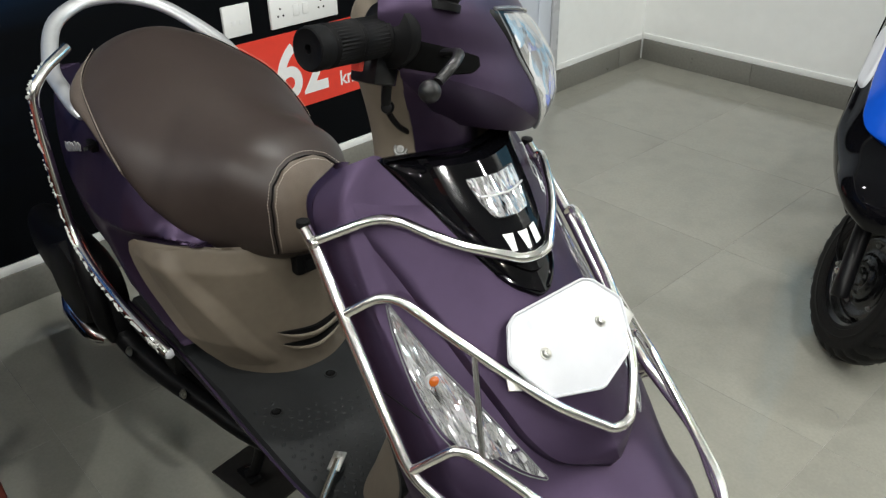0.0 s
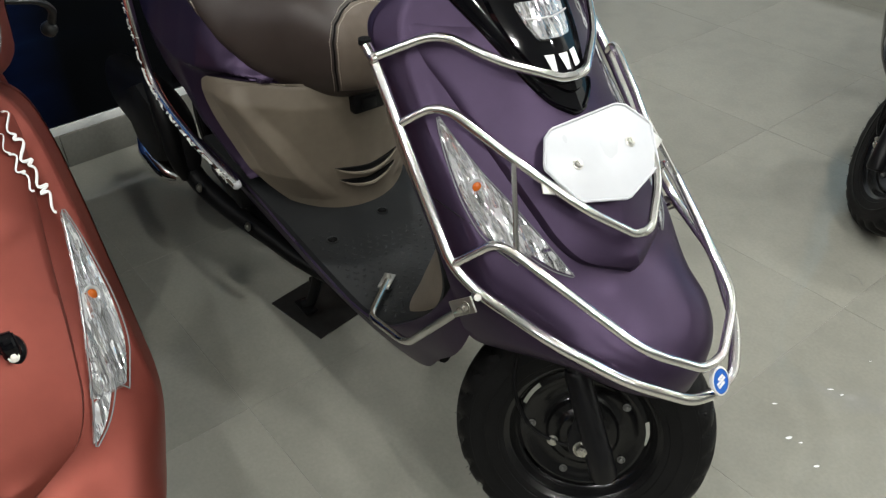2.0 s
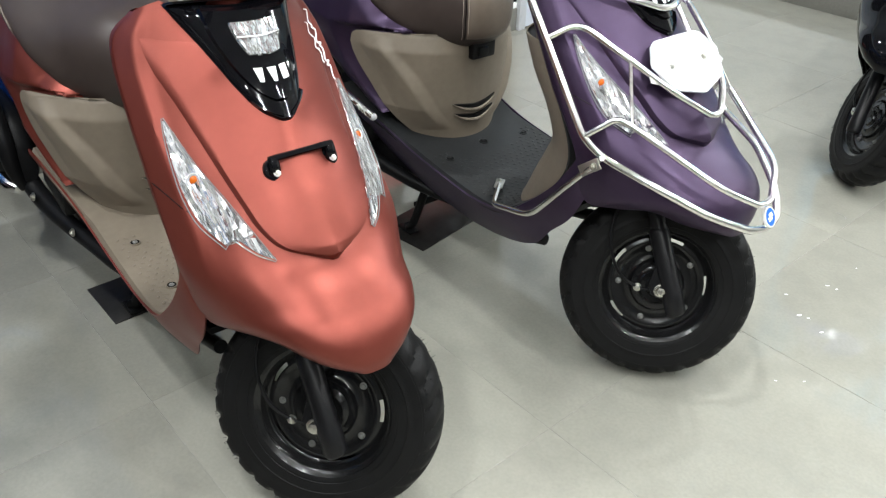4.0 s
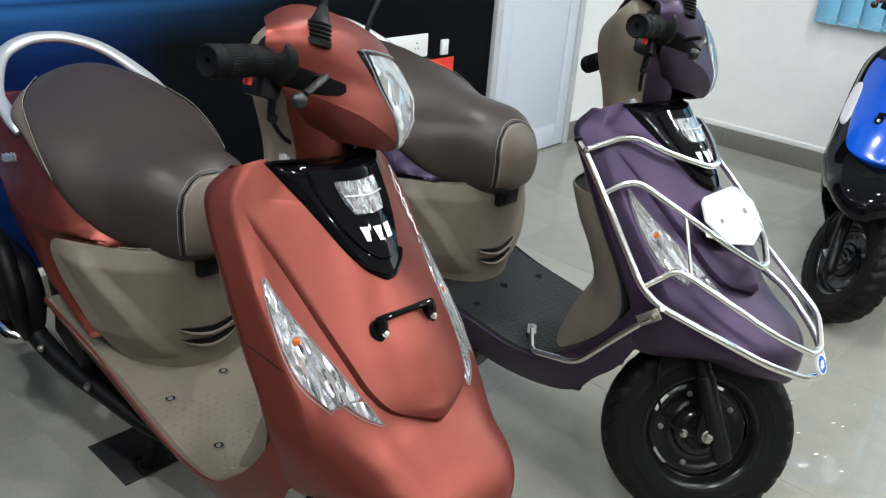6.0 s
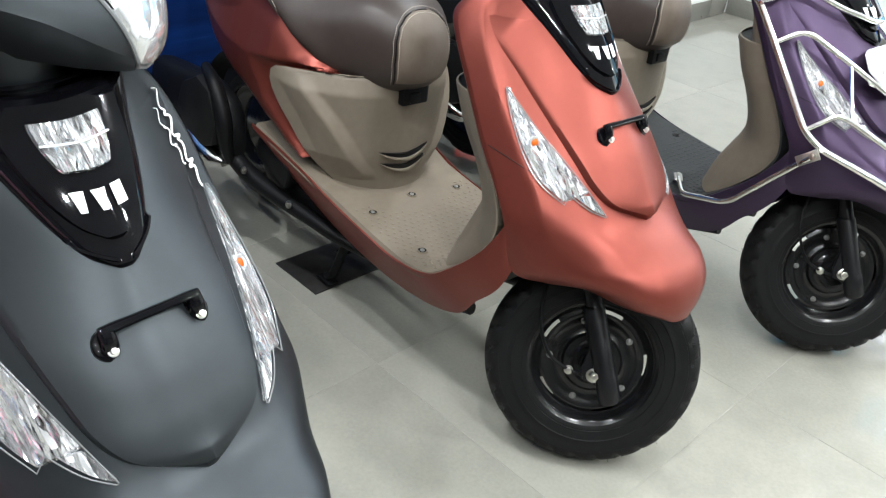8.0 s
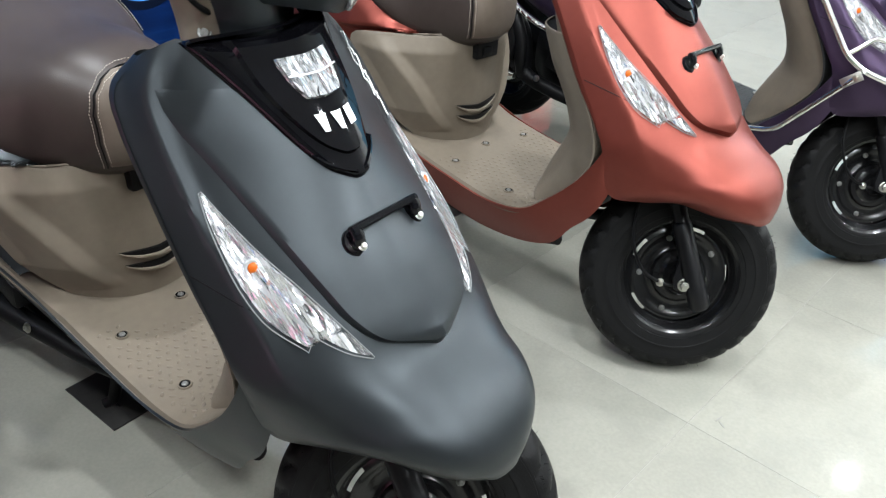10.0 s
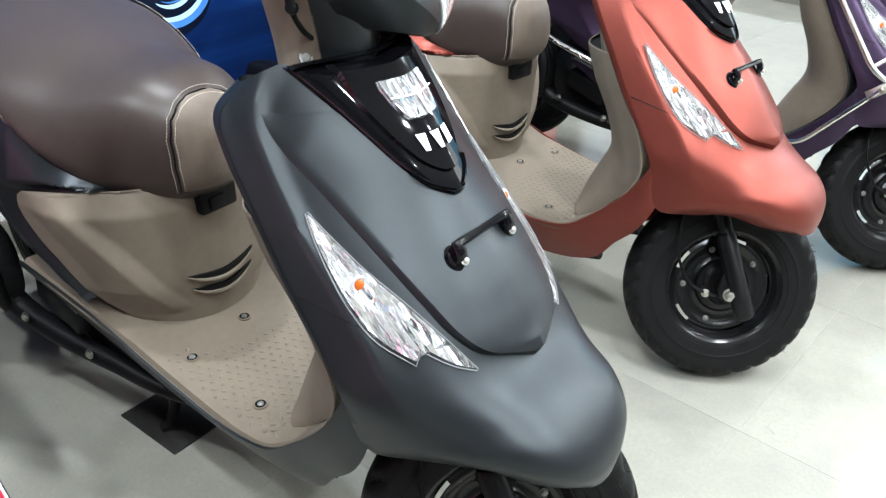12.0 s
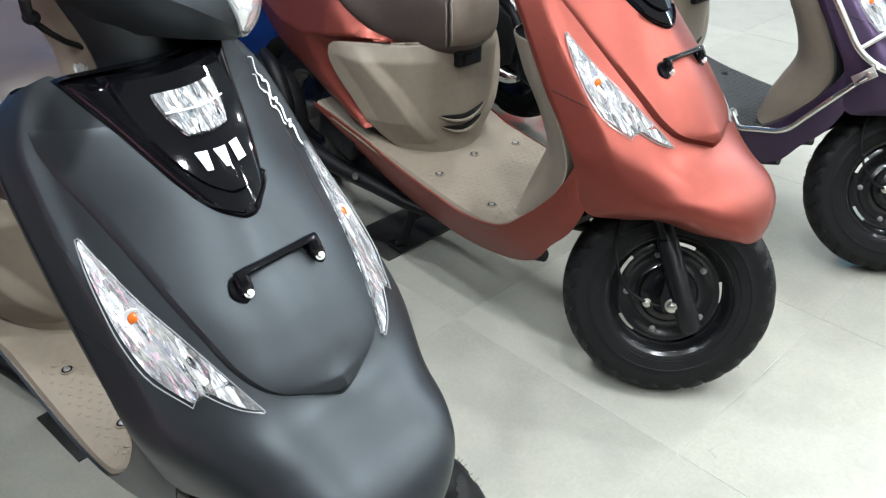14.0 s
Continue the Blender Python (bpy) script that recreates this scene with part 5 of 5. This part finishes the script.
        add("mirror_boot", lathe([(0.021, -0.004), (0.021, 0.003), (0.0175, 0.005), (0.0195, 0.008), (0.0165, 0.0105), (0.0185, 0.0135), (0.0155, 0.016), (0.0175, 0.0195), (0.0145, 0.022), (0.016, 0.025), (0.013, 0.028), (0.0085, 0.040), (0.0055, 0.048), (0.0, 0.048)], 24, Matrix.Translation(b0) @ Matrix.Rotation(radians(90), 4, "X")), M_BLACK, fork=True)
        st = [b0 + Vector((0, 0, 0.04)), b0 + Vector((0, 0, 0.08)), b0 + Vector((0.004, -0.01 * sgn, 0.12)), b0 + Vector((0.010, -0.05 * sgn, 0.18)), b0 + Vector((0.010, -0.075 * sgn, 0.21))]
        mir = add("mirror", tube(curve(st, 5), 0.0045, 10), M_BLACK, tag="black mirror on a stalk", fork=True)
        add("mirror_shell", from_grid([[(b0.x + 0.015 * math.cos(q) + 0.008, b0.y - sgn * 0.085 + 0.062 * math.sin(q) * math.cos(w), b0.z + 0.235 + 0.040 * math.sin(q) * math.sin(w)) for w in np.linspace(0, 2 * math.pi, 20, endpoint=False)] for q in np.linspace(0.02, math.pi - 0.02, 10)], wrap_v=True, caps=True), M_BLACK, mir, fork=True)
    # headlamp: wide above, pointed below, bulging, with a dark bezel beside its top
    def lamp_grid(extra, n=22):
        P = []
        for i in range(n):
            f = i / (n - 1)
            w = 0.010 + 0.104 * f ** 0.85 + extra * max(0.0, (f - 0.35) / 0.65) ** 1.5
            z = 0.862 + 0.121 * f
            P.append([cowl_at(YC * 0 + w * u, z + 0.010 * f ** 3 * (1 - u * u)) for u in np.linspace(-1, 1, 21)])
        return np.array(P)
    add("lamp_bezel", pad(lamp_grid(0.026), 0.002, (1, 0, 0.3), 1, 0.003), M_GLOSS_BLACK, bar, "dark lamp bezel", fork=True, sharp=40)
    G = lamp_grid(0.0)
    head = add("headlamp", pad(G, 0.012, (1, 0, 0.3), 8, 0.002), M_HEAD, tag="clear faceted headlamp", fork=True, sharp=30)
    ring = [G[0, j] for j in range(21)] + [G[i, 20] for i in range(1, 22)] + [G[21, j] for j in range(19, -1, -1)] + [G[i, 0] for i in range(20, 0, -1)]
    add("lens_rim", tube([p + np.array((0.0, 0, 0.0)) for p in ring], 0.0026, 7, closed=True), M_LENS_EDGE, head, fork=True)
    # column: painted front, brown rear
    colr = [(0.790, 0.073), (0.815, 0.076), (0.838, 0.087), (0.862, 0.108), (0.885, 0.130), (0.905, 0.140)]
    rows = []
    for z, ry in dense(colr, 4):
        xc = -0.334 - (z - 0.80) * 0.22
        rows.append([(xc + 0.062 * (1 + (z - 0.79) * 1.2) * max(0.0, math.cos(radians(a))) ** 0.6 - 0.0015, YC + ry * math.copysign(abs(math.sin(radians(a))) ** 0.55, a), z) for a in np.linspace(-90, 90, 31)])
    add("column_front", shell(np.array(rows), 0.003, (1, 0, 0)), paint, fork=True, sharp=60)
    rear = [(0.790, 0.073, -0.334, -0.392), (0.815, 0.076, -0.338, -0.398), (0.838, 0.087, -0.343, -0.404), (0.862, 0.108, -0.348, -0.411), (0.885, 0.130, -0.353, -0.418), (0.905, 0.142, -0.357, -0.424), (0.940, 0.150, -0.366, -0.432), (0.968, 0.148, -0.372, -0.430), (0.992, 0.132, -0.374, -0.412), (1.010, 0.104, -0.372, -0.396), (1.020, 0.076, -0.370, -0.384)]
    rows = []
    for z, ry, xs, xb in dense(rear, 4):
        rows.append([(xs + (xb - xs) * max(0.0, math.cos(radians(a))) ** 0.6, YC + ry * math.copysign(abs(math.sin(radians(a))) ** 0.55, a), z) for a in np.linspace(-90, 90, 31)])
    add("column_rear", shell(np.array(rows), 0.003, (-1, 0, 0)), M_BROWN, tag="brown plastic rear cover", fork=True, sharp=60)
    for sgn in (1, -1):
        at = upright((-0.356, YC - sgn * 0.0752, 0.816), (0, -sgn, 0.1)) @ Matrix.Rotation(radians(90), 4, "X")
        add("column_screw", joined(lathe([(0.0, 0.0030), (0.0045, 0.0028), (0.0052, 0.0012)], 14, at), lathe([(0.0052, 0.0012), (0.0078, 0.0022), (0.0088, 0.0)], 18, at)), M_SCREW, fork=True)

    # engine, rear wheel, exhaust, stand
    rw = (-1.25, 0.0, 0.205)
    rear = add("rear_wheel", tyre(rw, 0.2, 0.09, 90), M_RUBBER, tag="black rear tyre")
    add("rim", lathe([(0.0, -0.03), (0.05, -0.03), (0.09, -0.015), (0.12, -0.036), (0.126, -0.036), (0.12, 0.0), (0.126, 0.036), (0.09, 0.015), (0, 0.03)], 40, Matrix.Translation(rw)), M_RIM, rear)
    add("engine", (from_grid(sections(dense([(-0.64, -0.02, 0.07, 0.20, 0.26, 3), (-0.72, -0.03, 0.10, 0.17, 0.27, 3), (-0.86, -0.03, 0.125, 0.16, 0.30, 3), (-0.98, -0.03, 0.13, 0.17, 0.36, 3), (-1.06, -0.02, 0.10, 0.20, 0.38, 3)], 3), 24), wrap_v=True, caps=True)), M_BLACK, tag="black engine block")
    add("airbox", box(-0.07, 0.07, -0.035, 0.035, -0.03, 0.03, 0.010, Matrix.Translation((-0.90, -0.155, 0.292)) @ Matrix.Rotation(radians(14), 4, "Y")), M_BLACK)
    add("mudguard", from_grid([[(rw[0] + 0.225 * math.cos(t), y, rw[2] + 0.225 * math.sin(t)) for y in (-0.07, -0.06, 0, 0.06, 0.07)] for t in np.linspace(0.2, 2.9, 24)]), M_BLACK)
    pipe = [(-0.60, -0.10, 0.165), (-0.70, -0.135, 0.178), (-0.79, -0.155, 0.192), (-0.90, -0.180, 0.208), (-1.00, -0.200, 0.232), (-1.06, -0.208, 0.262)]
    ex = add("exhaust", tube(curve(pipe, 5), [0.013 + 0.009 * min(1.0, k / 18) for k in range(26)], 14), M_BLACK, tag="black exhaust with heat shield")
    add("exhaust_bolt", bolt(0.0065, 0.006, upright((-0.972, -0.219, 0.248), (0.1, -0.95, 0.3))), M_ZINC, ex)
    add("exhaust_bolt", bolt(0.0065, 0.006, upright((-0.828, -0.184, 0.214), (0.1, -0.95, 0.3))), M_ZINC, ex)
    can = from_grid(sections(dense([(-1.02, -0.205, 0.020, 0.262, 0.345, 2.4), (-1.055, -0.207, 0.034, 0.250, 0.405, 2.6), (-1.14, -0.210, 0.038, 0.255, 0.425, 2.8), (-1.30, -0.210, 0.040, 0.262, 0.41, 2.8), (-1.42, -0.205, 0.034, 0.275, 0.39, 2.5), (-1.45, -0.205, 0.015, 0.31, 0.36, 2.2)], 4), 24), wrap_v=True, caps=True)
    muff = add("muffler", can, M_BLACK, tag="black muffler with padded cover")
    add("muffler_strap", tube(curve([(-1.035, -0.222, 0.245), (-1.028, -0.236, 0.300), (-1.034, -0.238, 0.365), (-1.075, -0.236, 0.430), (-1.14, -0.225, 0.452)], 6), [0.012 + 0.008 * math.sin(math.pi * k / 24) for k in range(25)], 12), M_BLACK, muff)
    add("muffler_cover", prism([(-1.055, 0.285), (-1.035, 0.35), (-1.06, 0.42), (-1.12, 0.44), (-1.20, 0.40), (-1.235, 0.335), (-1.19, 0.275), (-1.11, 0.262)], 0.0, 0.022, 0.010, Matrix.Translation((0, -0.240, 0)) @ Matrix.Rotation(radians(90), 4, "X")), M_RUBBER, muff, "black rubber muffler cover")
    add("muffler_tip", from_grid(sections(dense([(-1.045, -0.232, 0.010, 0.228, 0.248, 2.2), (-1.07, -0.236, 0.026, 0.220, 0.260, 2.4), (-1.11, -0.242, 0.030, 0.222, 0.274, 2.4), (-1.16, -0.248, 0.026, 0.238, 0.284, 2.3), (-1.20, -0.252, 0.010, 0.262, 0.285, 2.1)], 4), 18), wrap_v=True, caps=True), M_CHROME, muff, "chrome muffler tip")
    for sgn in (1, -1):
        leg = add("stand_leg", tube(rounded_path([(-0.70, -0.075 * sgn, 0.235), (-0.748, -0.092 * sgn, 0.06), (-0.757, -0.100 * sgn, 0.024), (-0.768, -0.112 * sgn, 0.016)], 0.03), 0.0115, 12), M_BLACK, tag="black centre stand leg")
        add("stand_foot", box(-0.795, -0.740, -0.015, 0.015, 0.0055, 0.013, 0.003, Matrix.Translation((0, -0.108 * sgn, 0))), M_BLACK, leg)
    add("stand_brace", tube([(-0.748, -0.098, 0.088), (-0.750, 0, 0.086), (-0.748, 0.098, 0.088)], 0.009, 10), M_BLACK)
    add("floor_frame", tube(rounded_path([(-0.30, -0.085, 0.20), (-0.42, -0.09, 0.165), (-0.66, -0.10, 0.19), (-0.78, -0.10, 0.24)], 0.05), 0.014, 10), M_BLACK)
    add("floor_frame", tube(rounded_path([(-0.30, 0.085, 0.20), (-0.42, 0.09, 0.165), (-0.66, 0.10, 0.19), (-0.78, 0.10, 0.24)], 0.05), 0.014, 10), M_BLACK)
    add("underside_tray", prism([(-0.30, -0.10), (-0.34, -0.105), (-0.62, -0.135), (-0.80, -0.10), (-0.80, 0.10), (-0.62, 0.135), (-0.34, 0.105), (-0.30, 0.10)], 0.235, 0.25), M_BLACK)
    add("inner_fender", from_grid([[(-0.06 + 0.21 * math.cos(t), y * 0.9, 0.215 + 0.215 * math.sin(t)) for y in np.linspace(-0.075, 0.075, 7)] for t in np.linspace(1.35, 2.6, 16)]), M_BLACK)

    if "bracket" in kit:
        n = Vector((0.78, 0, 0.62)).normalized()
        a, b = [Vector(face(-0.046 * q, 0.637)) + n * 0.020 + Vector((-n.z, 0, n.x)) * 0.014 for q in (1, -1)]
        br = add("plate_bracket", tube([a + (b - a) * f for f in np.linspace(-0.06, 1.06, 9)], [0.0055, 0.0062, 0.0058, 0.0056, 0.0056, 0.0056, 0.0058, 0.0062, 0.0055], 10, flat=0.8), M_GLOSS_BLACK, root, "glossy black plate bracket")
        for sgn in (1, -1):
            c = Vector(face(-0.046 * sgn, 0.637)) + n * 0.008
            add("bracket_cup", lathe([(0.0, 0.002), (0.010, 0.003), (0.0135, 0.001), (0.0145, -0.004)], 20, upright(c, n) @ Matrix.Rotation(radians(90), 4, "X") @ Matrix.Diagonal((1, 1, 1.2, 1))), M_GLOSS_BLACK, br)
            add("bracket_bolt", bolt(0.0036, 0.005, upright(c + n * 0.010 + Vector((0.004, 0, -0.006)), n)), M_ZINC, br)
            up = Vector((-n.z, 0, n.x))
            add("bracket_ear", tube([c + n * 0.002 - up * 0.004, c + n * 0.008 - up * 0.002, c + n * 0.012 + up * 0.006, c + n * 0.012 + up * 0.016], [0.009, 0.0085, 0.008, 0.0075], 12, flat=0.7), M_GLOSS_BLACK, br)
    if "guard" in kit:
        guard(root, add)
    return root


def guard(root, add):
    """Chrome crash guard of bent tube, with footrest bars, a badge and a blank white plate."""
    g = None
    r = 0.0062
    for sgn in (1, -1):
        def sd(pts):
            return rounded_path([(x, y * sgn if sgn > 0 else -y, z) for x, y, z in pts], 0.03)
        side = [(-0.342, -0.184, 0.768), (-0.323, -0.184, 0.752), (-0.265, -0.190, 0.688), (-0.145, -0.196, 0.541), (-0.108, -0.182, 0.513), (0.0, -0.146, 0.482), (0.075, -0.090, 0.443), (0.128, -0.03, 0.418), (0.135, 0.0, 0.416)]
        if sgn < 0:
            side = side[:4] + [(-0.108, -0.190, 0.515), (0.0, -0.158, 0.486), (0.092, -0.098, 0.446), (0.134, -0.045, 0.420), (0.135, 0.0, 0.416)]
        t = add("guard_side_tube" if g else "crash_guard", tube(sd(side), 0.0075, 12), M_CHROME, g or root, "bent chrome tube crash guard" if not g else "")
        g = g or t
        add("guard_tube", tube(sd([(-0.323, -0.184, 0.755), (-0.263, -0.126, 0.793), (-0.204, -0.084, 0.765), (-0.152, -0.02, 0.744), (-0.150, 0.0, 0.743)]), r, 12), M_CHROME, g)
        add("guard_tube", tube(sd([(-0.265, -0.190, 0.687), (-0.226, -0.154, 0.722), (-0.131, -0.114, 0.673), (-0.048, -0.066, 0.622), (-0.010, -0.015, 0.587), (-0.008, 0.0, 0.586)]), r, 12), M_CHROME, g)
        add("guard_tube", tube(sd([(-0.145, -0.196, 0.542), (-0.105, -0.160, 0.583), (-0.078, -0.149, 0.576), (0.086, -0.084, 0.500), (0.125, -0.02, 0.466), (0.127, 0.0, 0.465)]), r, 12), M_CHROME, g)
        add("guard_stay", tube([(-0.131, -0.114 * sgn, 0.673), (-0.078, -0.149 * sgn, 0.577)], 0.0035, 8), M_CHROME, g)
        add("guard_cap", lathe([(0.0, 0.004), (0.008, 0.003), (0.0085, -0.004)], 12, Matrix.Translation((-0.342, -0.184 * sgn, 0.771)) @ Matrix.Rotation(radians(90), 4, "X")), M_BLACK, g)
        add("guard_ball", lathe([(0.0, 0.008), (0.006, 0.005), (0.0075, 0.0), (0.006, -0.005), (0.0, -0.008)], 12, Matrix.Translation((-0.320, -0.186 * sgn, 0.755))), M_CHROME, g)
        foot = add("footrest_bar", tube(sd([(-0.108, -0.196, 0.500), (-0.13, -0.197, 0.475), (-0.255, -0.194, 0.322), (-0.372, -0.184, 0.290), (-0.40, -0.150, 0.289), (-0.440, -0.100, 0.288)]), 0.0065, 10, flat=1.0), M_CHROME, g)
        add("footrest_plate", box(-0.024, 0.024, -0.011, 0.011, -0.0018, 0.0018, 0.001, upright((-0.118, -0.199 * sgn, 0.492), (0.05, -sgn, 0.1)) @ Matrix.Rotation(radians(40 * sgn), 4, "Z")), M_STEEL, foot)
        add("footrest_end", box(-0.020, 0.020, -0.010, 0.010, -0.0018, 0.0018, 0.001, Matrix.Translation((-0.430, -0.112 * sgn, 0.2915)) @ Matrix.Rotation(radians(-53 * sgn), 4, "Z")), M_STEEL, foot)
        add("footrest_bolt", bolt(0.0055, 0.006, upright((-0.108, -0.202 * sgn, 0.500), (0.05, -sgn, 0.1))), M_ZINC, foot)
        add("footrest_bolt", bolt(0.0045, 0.005, upright((-0.436, -0.104 * sgn, 0.293), (0, 0, 1))), M_ZINC, foot)
        add("guard_stay", tube([(-0.118, -0.18 * sgn, 0.50), (-0.10, -0.19 * sgn, 0.515)], 0.005, 8), M_STEEL, g)
    bd = upright((0.138, 0.004, 0.441), (0.86, -0.15, 0.48))
    badge = add("badge", lathe([(0.0, 0.003), (0.014, 0.003), (0.0155, 0.0015), (0.0155, -0.003)], 28, bd @ Matrix.Rotation(radians(90), 4, "X") @ Matrix.Diagonal((0.8, 1, 1.15, 1))), M_BLUE_BADGE, g, "round blue badge")
    add("badge_ring", lathe([(0.0145, 0.0035), (0.0165, 0.003), (0.0172, 0.0), (0.0165, -0.003)], 28, bd @ Matrix.Rotation(radians(90), 4, "X") @ Matrix.Diagonal((0.8, 1, 1.15, 1))), M_WHITE_PRINT, badge)
    for k, h in enumerate((0.011, 0.015, 0.009)):
        add("badge_bar", box(-h / 2, h / 2, -0.0016, 0.0016, 0.003, 0.0038, 0.0, bd @ Matrix.Translation((0, -0.005 + 0.005 * k, 0)) @ Matrix.Rotation(0.5, 4, "Z")), M_WHITE_PRINT, badge)
    # blank white plate
    n = Vector((0.65, 0, 0.76)).normalized()
    up = Vector((-n.z, 0, n.x))
    c = Vector((-0.0915, 0.003, 0.6585))
    base = Matrix((( *(0.0, up.x, n.x), c.x), (1.0, up.y, n.y, c.y), (0.0, up.z, n.z, c.z), (0, 0, 0, 1)))
    sym = [(-0.060, 0.053), (-0.072, 0.047), (-0.093, 0.016), (-0.095, 0.010), (-0.074, -0.040), (-0.068, -0.045), (-0.004, -0.065), (0.004, -0.065), (0.068, -0.045), (0.074, -0.040), (0.095, 0.010), (0.093, 0.016), (0.072, 0.047), (0.060, 0.053), (0.055, 0.054), (-0.055, 0.054)]
    plate = add("blank_plate", prism(sym, -0.0015, 0.0015, 0.001, base), M_WHITE, root, "blank white acrylic plate")
    add("plate_edge", tube([base @ Vector((x * 0.985, y * 0.985, 0.0018)) for x, y in sym], 0.0018, 6, closed=True), M_WHITE, plate)
    for sgn in (1, -1):
        add("plate_bolt", bolt(0.0048, 0.005, base @ Matrix.Translation((0.047 * sgn, 0.0, 0.0015))), M_ZINC, plate)
        add("plate_clip", box(-0.014, 0.014, -0.009, 0.009, -0.0012, 0.0012, 0.0006, base @ Matrix.Translation((0.092 * sgn, -0.012, -0.008)) @ Matrix.Rotation(radians(25 * sgn), 4, "Z")), M_STEEL, plate)
    # wrapped rear side guard
    pts = rounded_path([(-0.776, -0.214, 0.352), (-0.80, -0.222, 0.366), (-0.896, -0.236, 0.398), (-1.0, -0.238, 0.420), (-1.085, -0.236, 0.455), (-1.115, -0.236, 0.56), (-1.12, -0.238, 0.66), (-1.105, -0.240, 0.735), (-1.12, -0.21, 0.765), (-1.16, -0.15, 0.785)], 0.04, 6)
    rg = add("rear_guard", tube(pts, 0.0095, 10), M_CHROME, root, "chrome side guard wrapped in clear film")
    random.seed(4)
    wrap = []
    for i in range(2, len(pts) - 1):
        a, b = Vector(pts[i - 1]), Vector(pts[i])
        for _ in range(2):
            p = a.lerp(b, random.random())
            d = Vector((random.uniform(-1, 1), random.uniform(-1, 1), random.uniform(-1, 1))).normalized()
            wrap.append(tube([p - d * 0.009, p + Vector((0, -0.007, 0.004)) + (b - a) * 0.4, p + d * 0.006 + (b - a) * 0.9], [0.003, 0.006, 0.002], 6, flat=0.4))
    add("film_wrap", joined(*wrap), M_WRAP, rg, "crumpled clear film wrap")
    add("rail_knob", lathe([(0.0, 0.009), (0.008, 0.007), (0.010, 0.0), (0.007, -0.007), (0.0, -0.008)], 12, Matrix.Translation((-0.776, -0.214, 0.352))), M_WHITE, rg)


PLACES = {
    "blue": pose(-0.13, 1.21, 0.0, 0, 0, -84),
    "pink": pose(-0.09, -2.40, 0.0, 0, 0, 0),
    "purple": pose(0.0, 0.0, 0.0, -0.96, 0.57, -1.3),
    "red": pose(-0.1453, -0.7755, 0.0, -1.2, 0.27, -2.79),
    "grey": pose(-0.0937, -1.623, 0.0, 1.79, -0.4, 1.76),
}
scooter("matte purple scooter with a chrome crash guard", PLACES["purple"], M_PURPLE, M_MAT_BLACK, 44, {"guard"}, lift=0.0074)
scooter("matte red scooter with brown seat on its stand", PLACES["red"], M_RED, M_BROWN, 44, {"bracket"}, lift=-0.0065)
scooter("matte grey scooter with brown seat on its stand", PLACES["grey"], M_GREY, M_BROWN, 44, {"bracket"}, lift=-0.0031)
scooter("gloss black and blue scooter with oval white lamps", PLACES["blue"], M_GLOSS_BLACK, M_BLACK, 40, {"oval", "bracket"}, M_BLUE)
scooter("pink scooter with red and white stripes", PLACES["pink"], M_PINK, M_BLACK, 30, {"stripes"})

# black steel plates under the stands
for px, py, rot in ((-0.895, -0.145, 8), (-1.12, -0.905, 0), (-1.005, -1.805, 4)):
    tagged(link("stand_plate", box(0.0, 0.18, 0.0, 0.36, 0.0, 0.005, 0.0015), M_PLATE), "oily black steel plate under a centre stand", "plate", "plates under stands").matrix_world = pose(px, py, 0.0, 0, 0, rot)


# ---- white flecks and scuffs on the floor ----
random.seed(11)


def flake(x, y, length, width, spin):
    n = 7
    out = [(length * (0.8 + 0.3 * random.random()) * math.cos(2 * math.pi * k / n), width * (0.7 + 0.5 * random.random()) * math.sin(2 * math.pi * k / n)) for k in range(n)]
    return prism(out, 0.0002, 0.0007, 0.0, Matrix.Translation((x, y, 0)) @ Matrix.Rotation(spin, 4, "Z"))


flecks = []
for fx, fy, big in ((0.04, 0.49, 0.008), (0.108, 0.434, 0.011), (0.13, 0.44, 0.006), (0.18, 0.413, 0.009), (0.20, 0.165, 0.006), (0.244, 0.213, 0.005), (0.091, 0.613, 0.010), (0.114, 0.616, 0.007), (0.101, 0.753, 0.004), (-0.45, -1.98, 0.004)):
    flecks.append(flake(fx, fy, 0.75 * big, 0.75 * big * random.uniform(0.2, 0.45), random.uniform(0.2, 1.2)))
tagged(link("white_flecks", joined(*flecks), M_WHITE_PRINT), "small white flecks on the floor", "flecks", kind="stuff")
scuffs = [flake(sx, sy, 0.012, 0.002, random.uniform(0, 3)) for sx, sy in ((0.012, -0.893), (0.025, -0.905), (-0.05, 0.99), (-0.075, 1.0), (-0.42, -2.02))]
tagged(link("floor_scuffs", joined(*scuffs), M_SKIRT), "short grey scuff marks on the floor", "scuffs", kind="stuff")

# ---- floor tiles ----
floor_ob = bpy.data.objects["floor"]
TS = 0.607
tile_mesh = None
for i in range(-4, 9):
    for j in range(-9, 7):
        x0, y0 = -0.028 + i * TS, -0.951 + j * TS
        if x0 > 5.0 or x0 + TS < -1.95 or y0 > 2.92 or y0 + TS < -6.1:
            continue
        if tile_mesh is None:
            t0 = link("tile", box(0.0006, TS - 0.0006, 0.0006, TS - 0.0006, -0.003, 0.0, 0.0004, seg=1), M_TILE, floor_ob, smooth=False)
            tile_mesh = t0.data
        else:
            t0 = new("tile", tile_mesh)
            t0.parent = floor_ob
        t0.location = (x0, y0, 0)
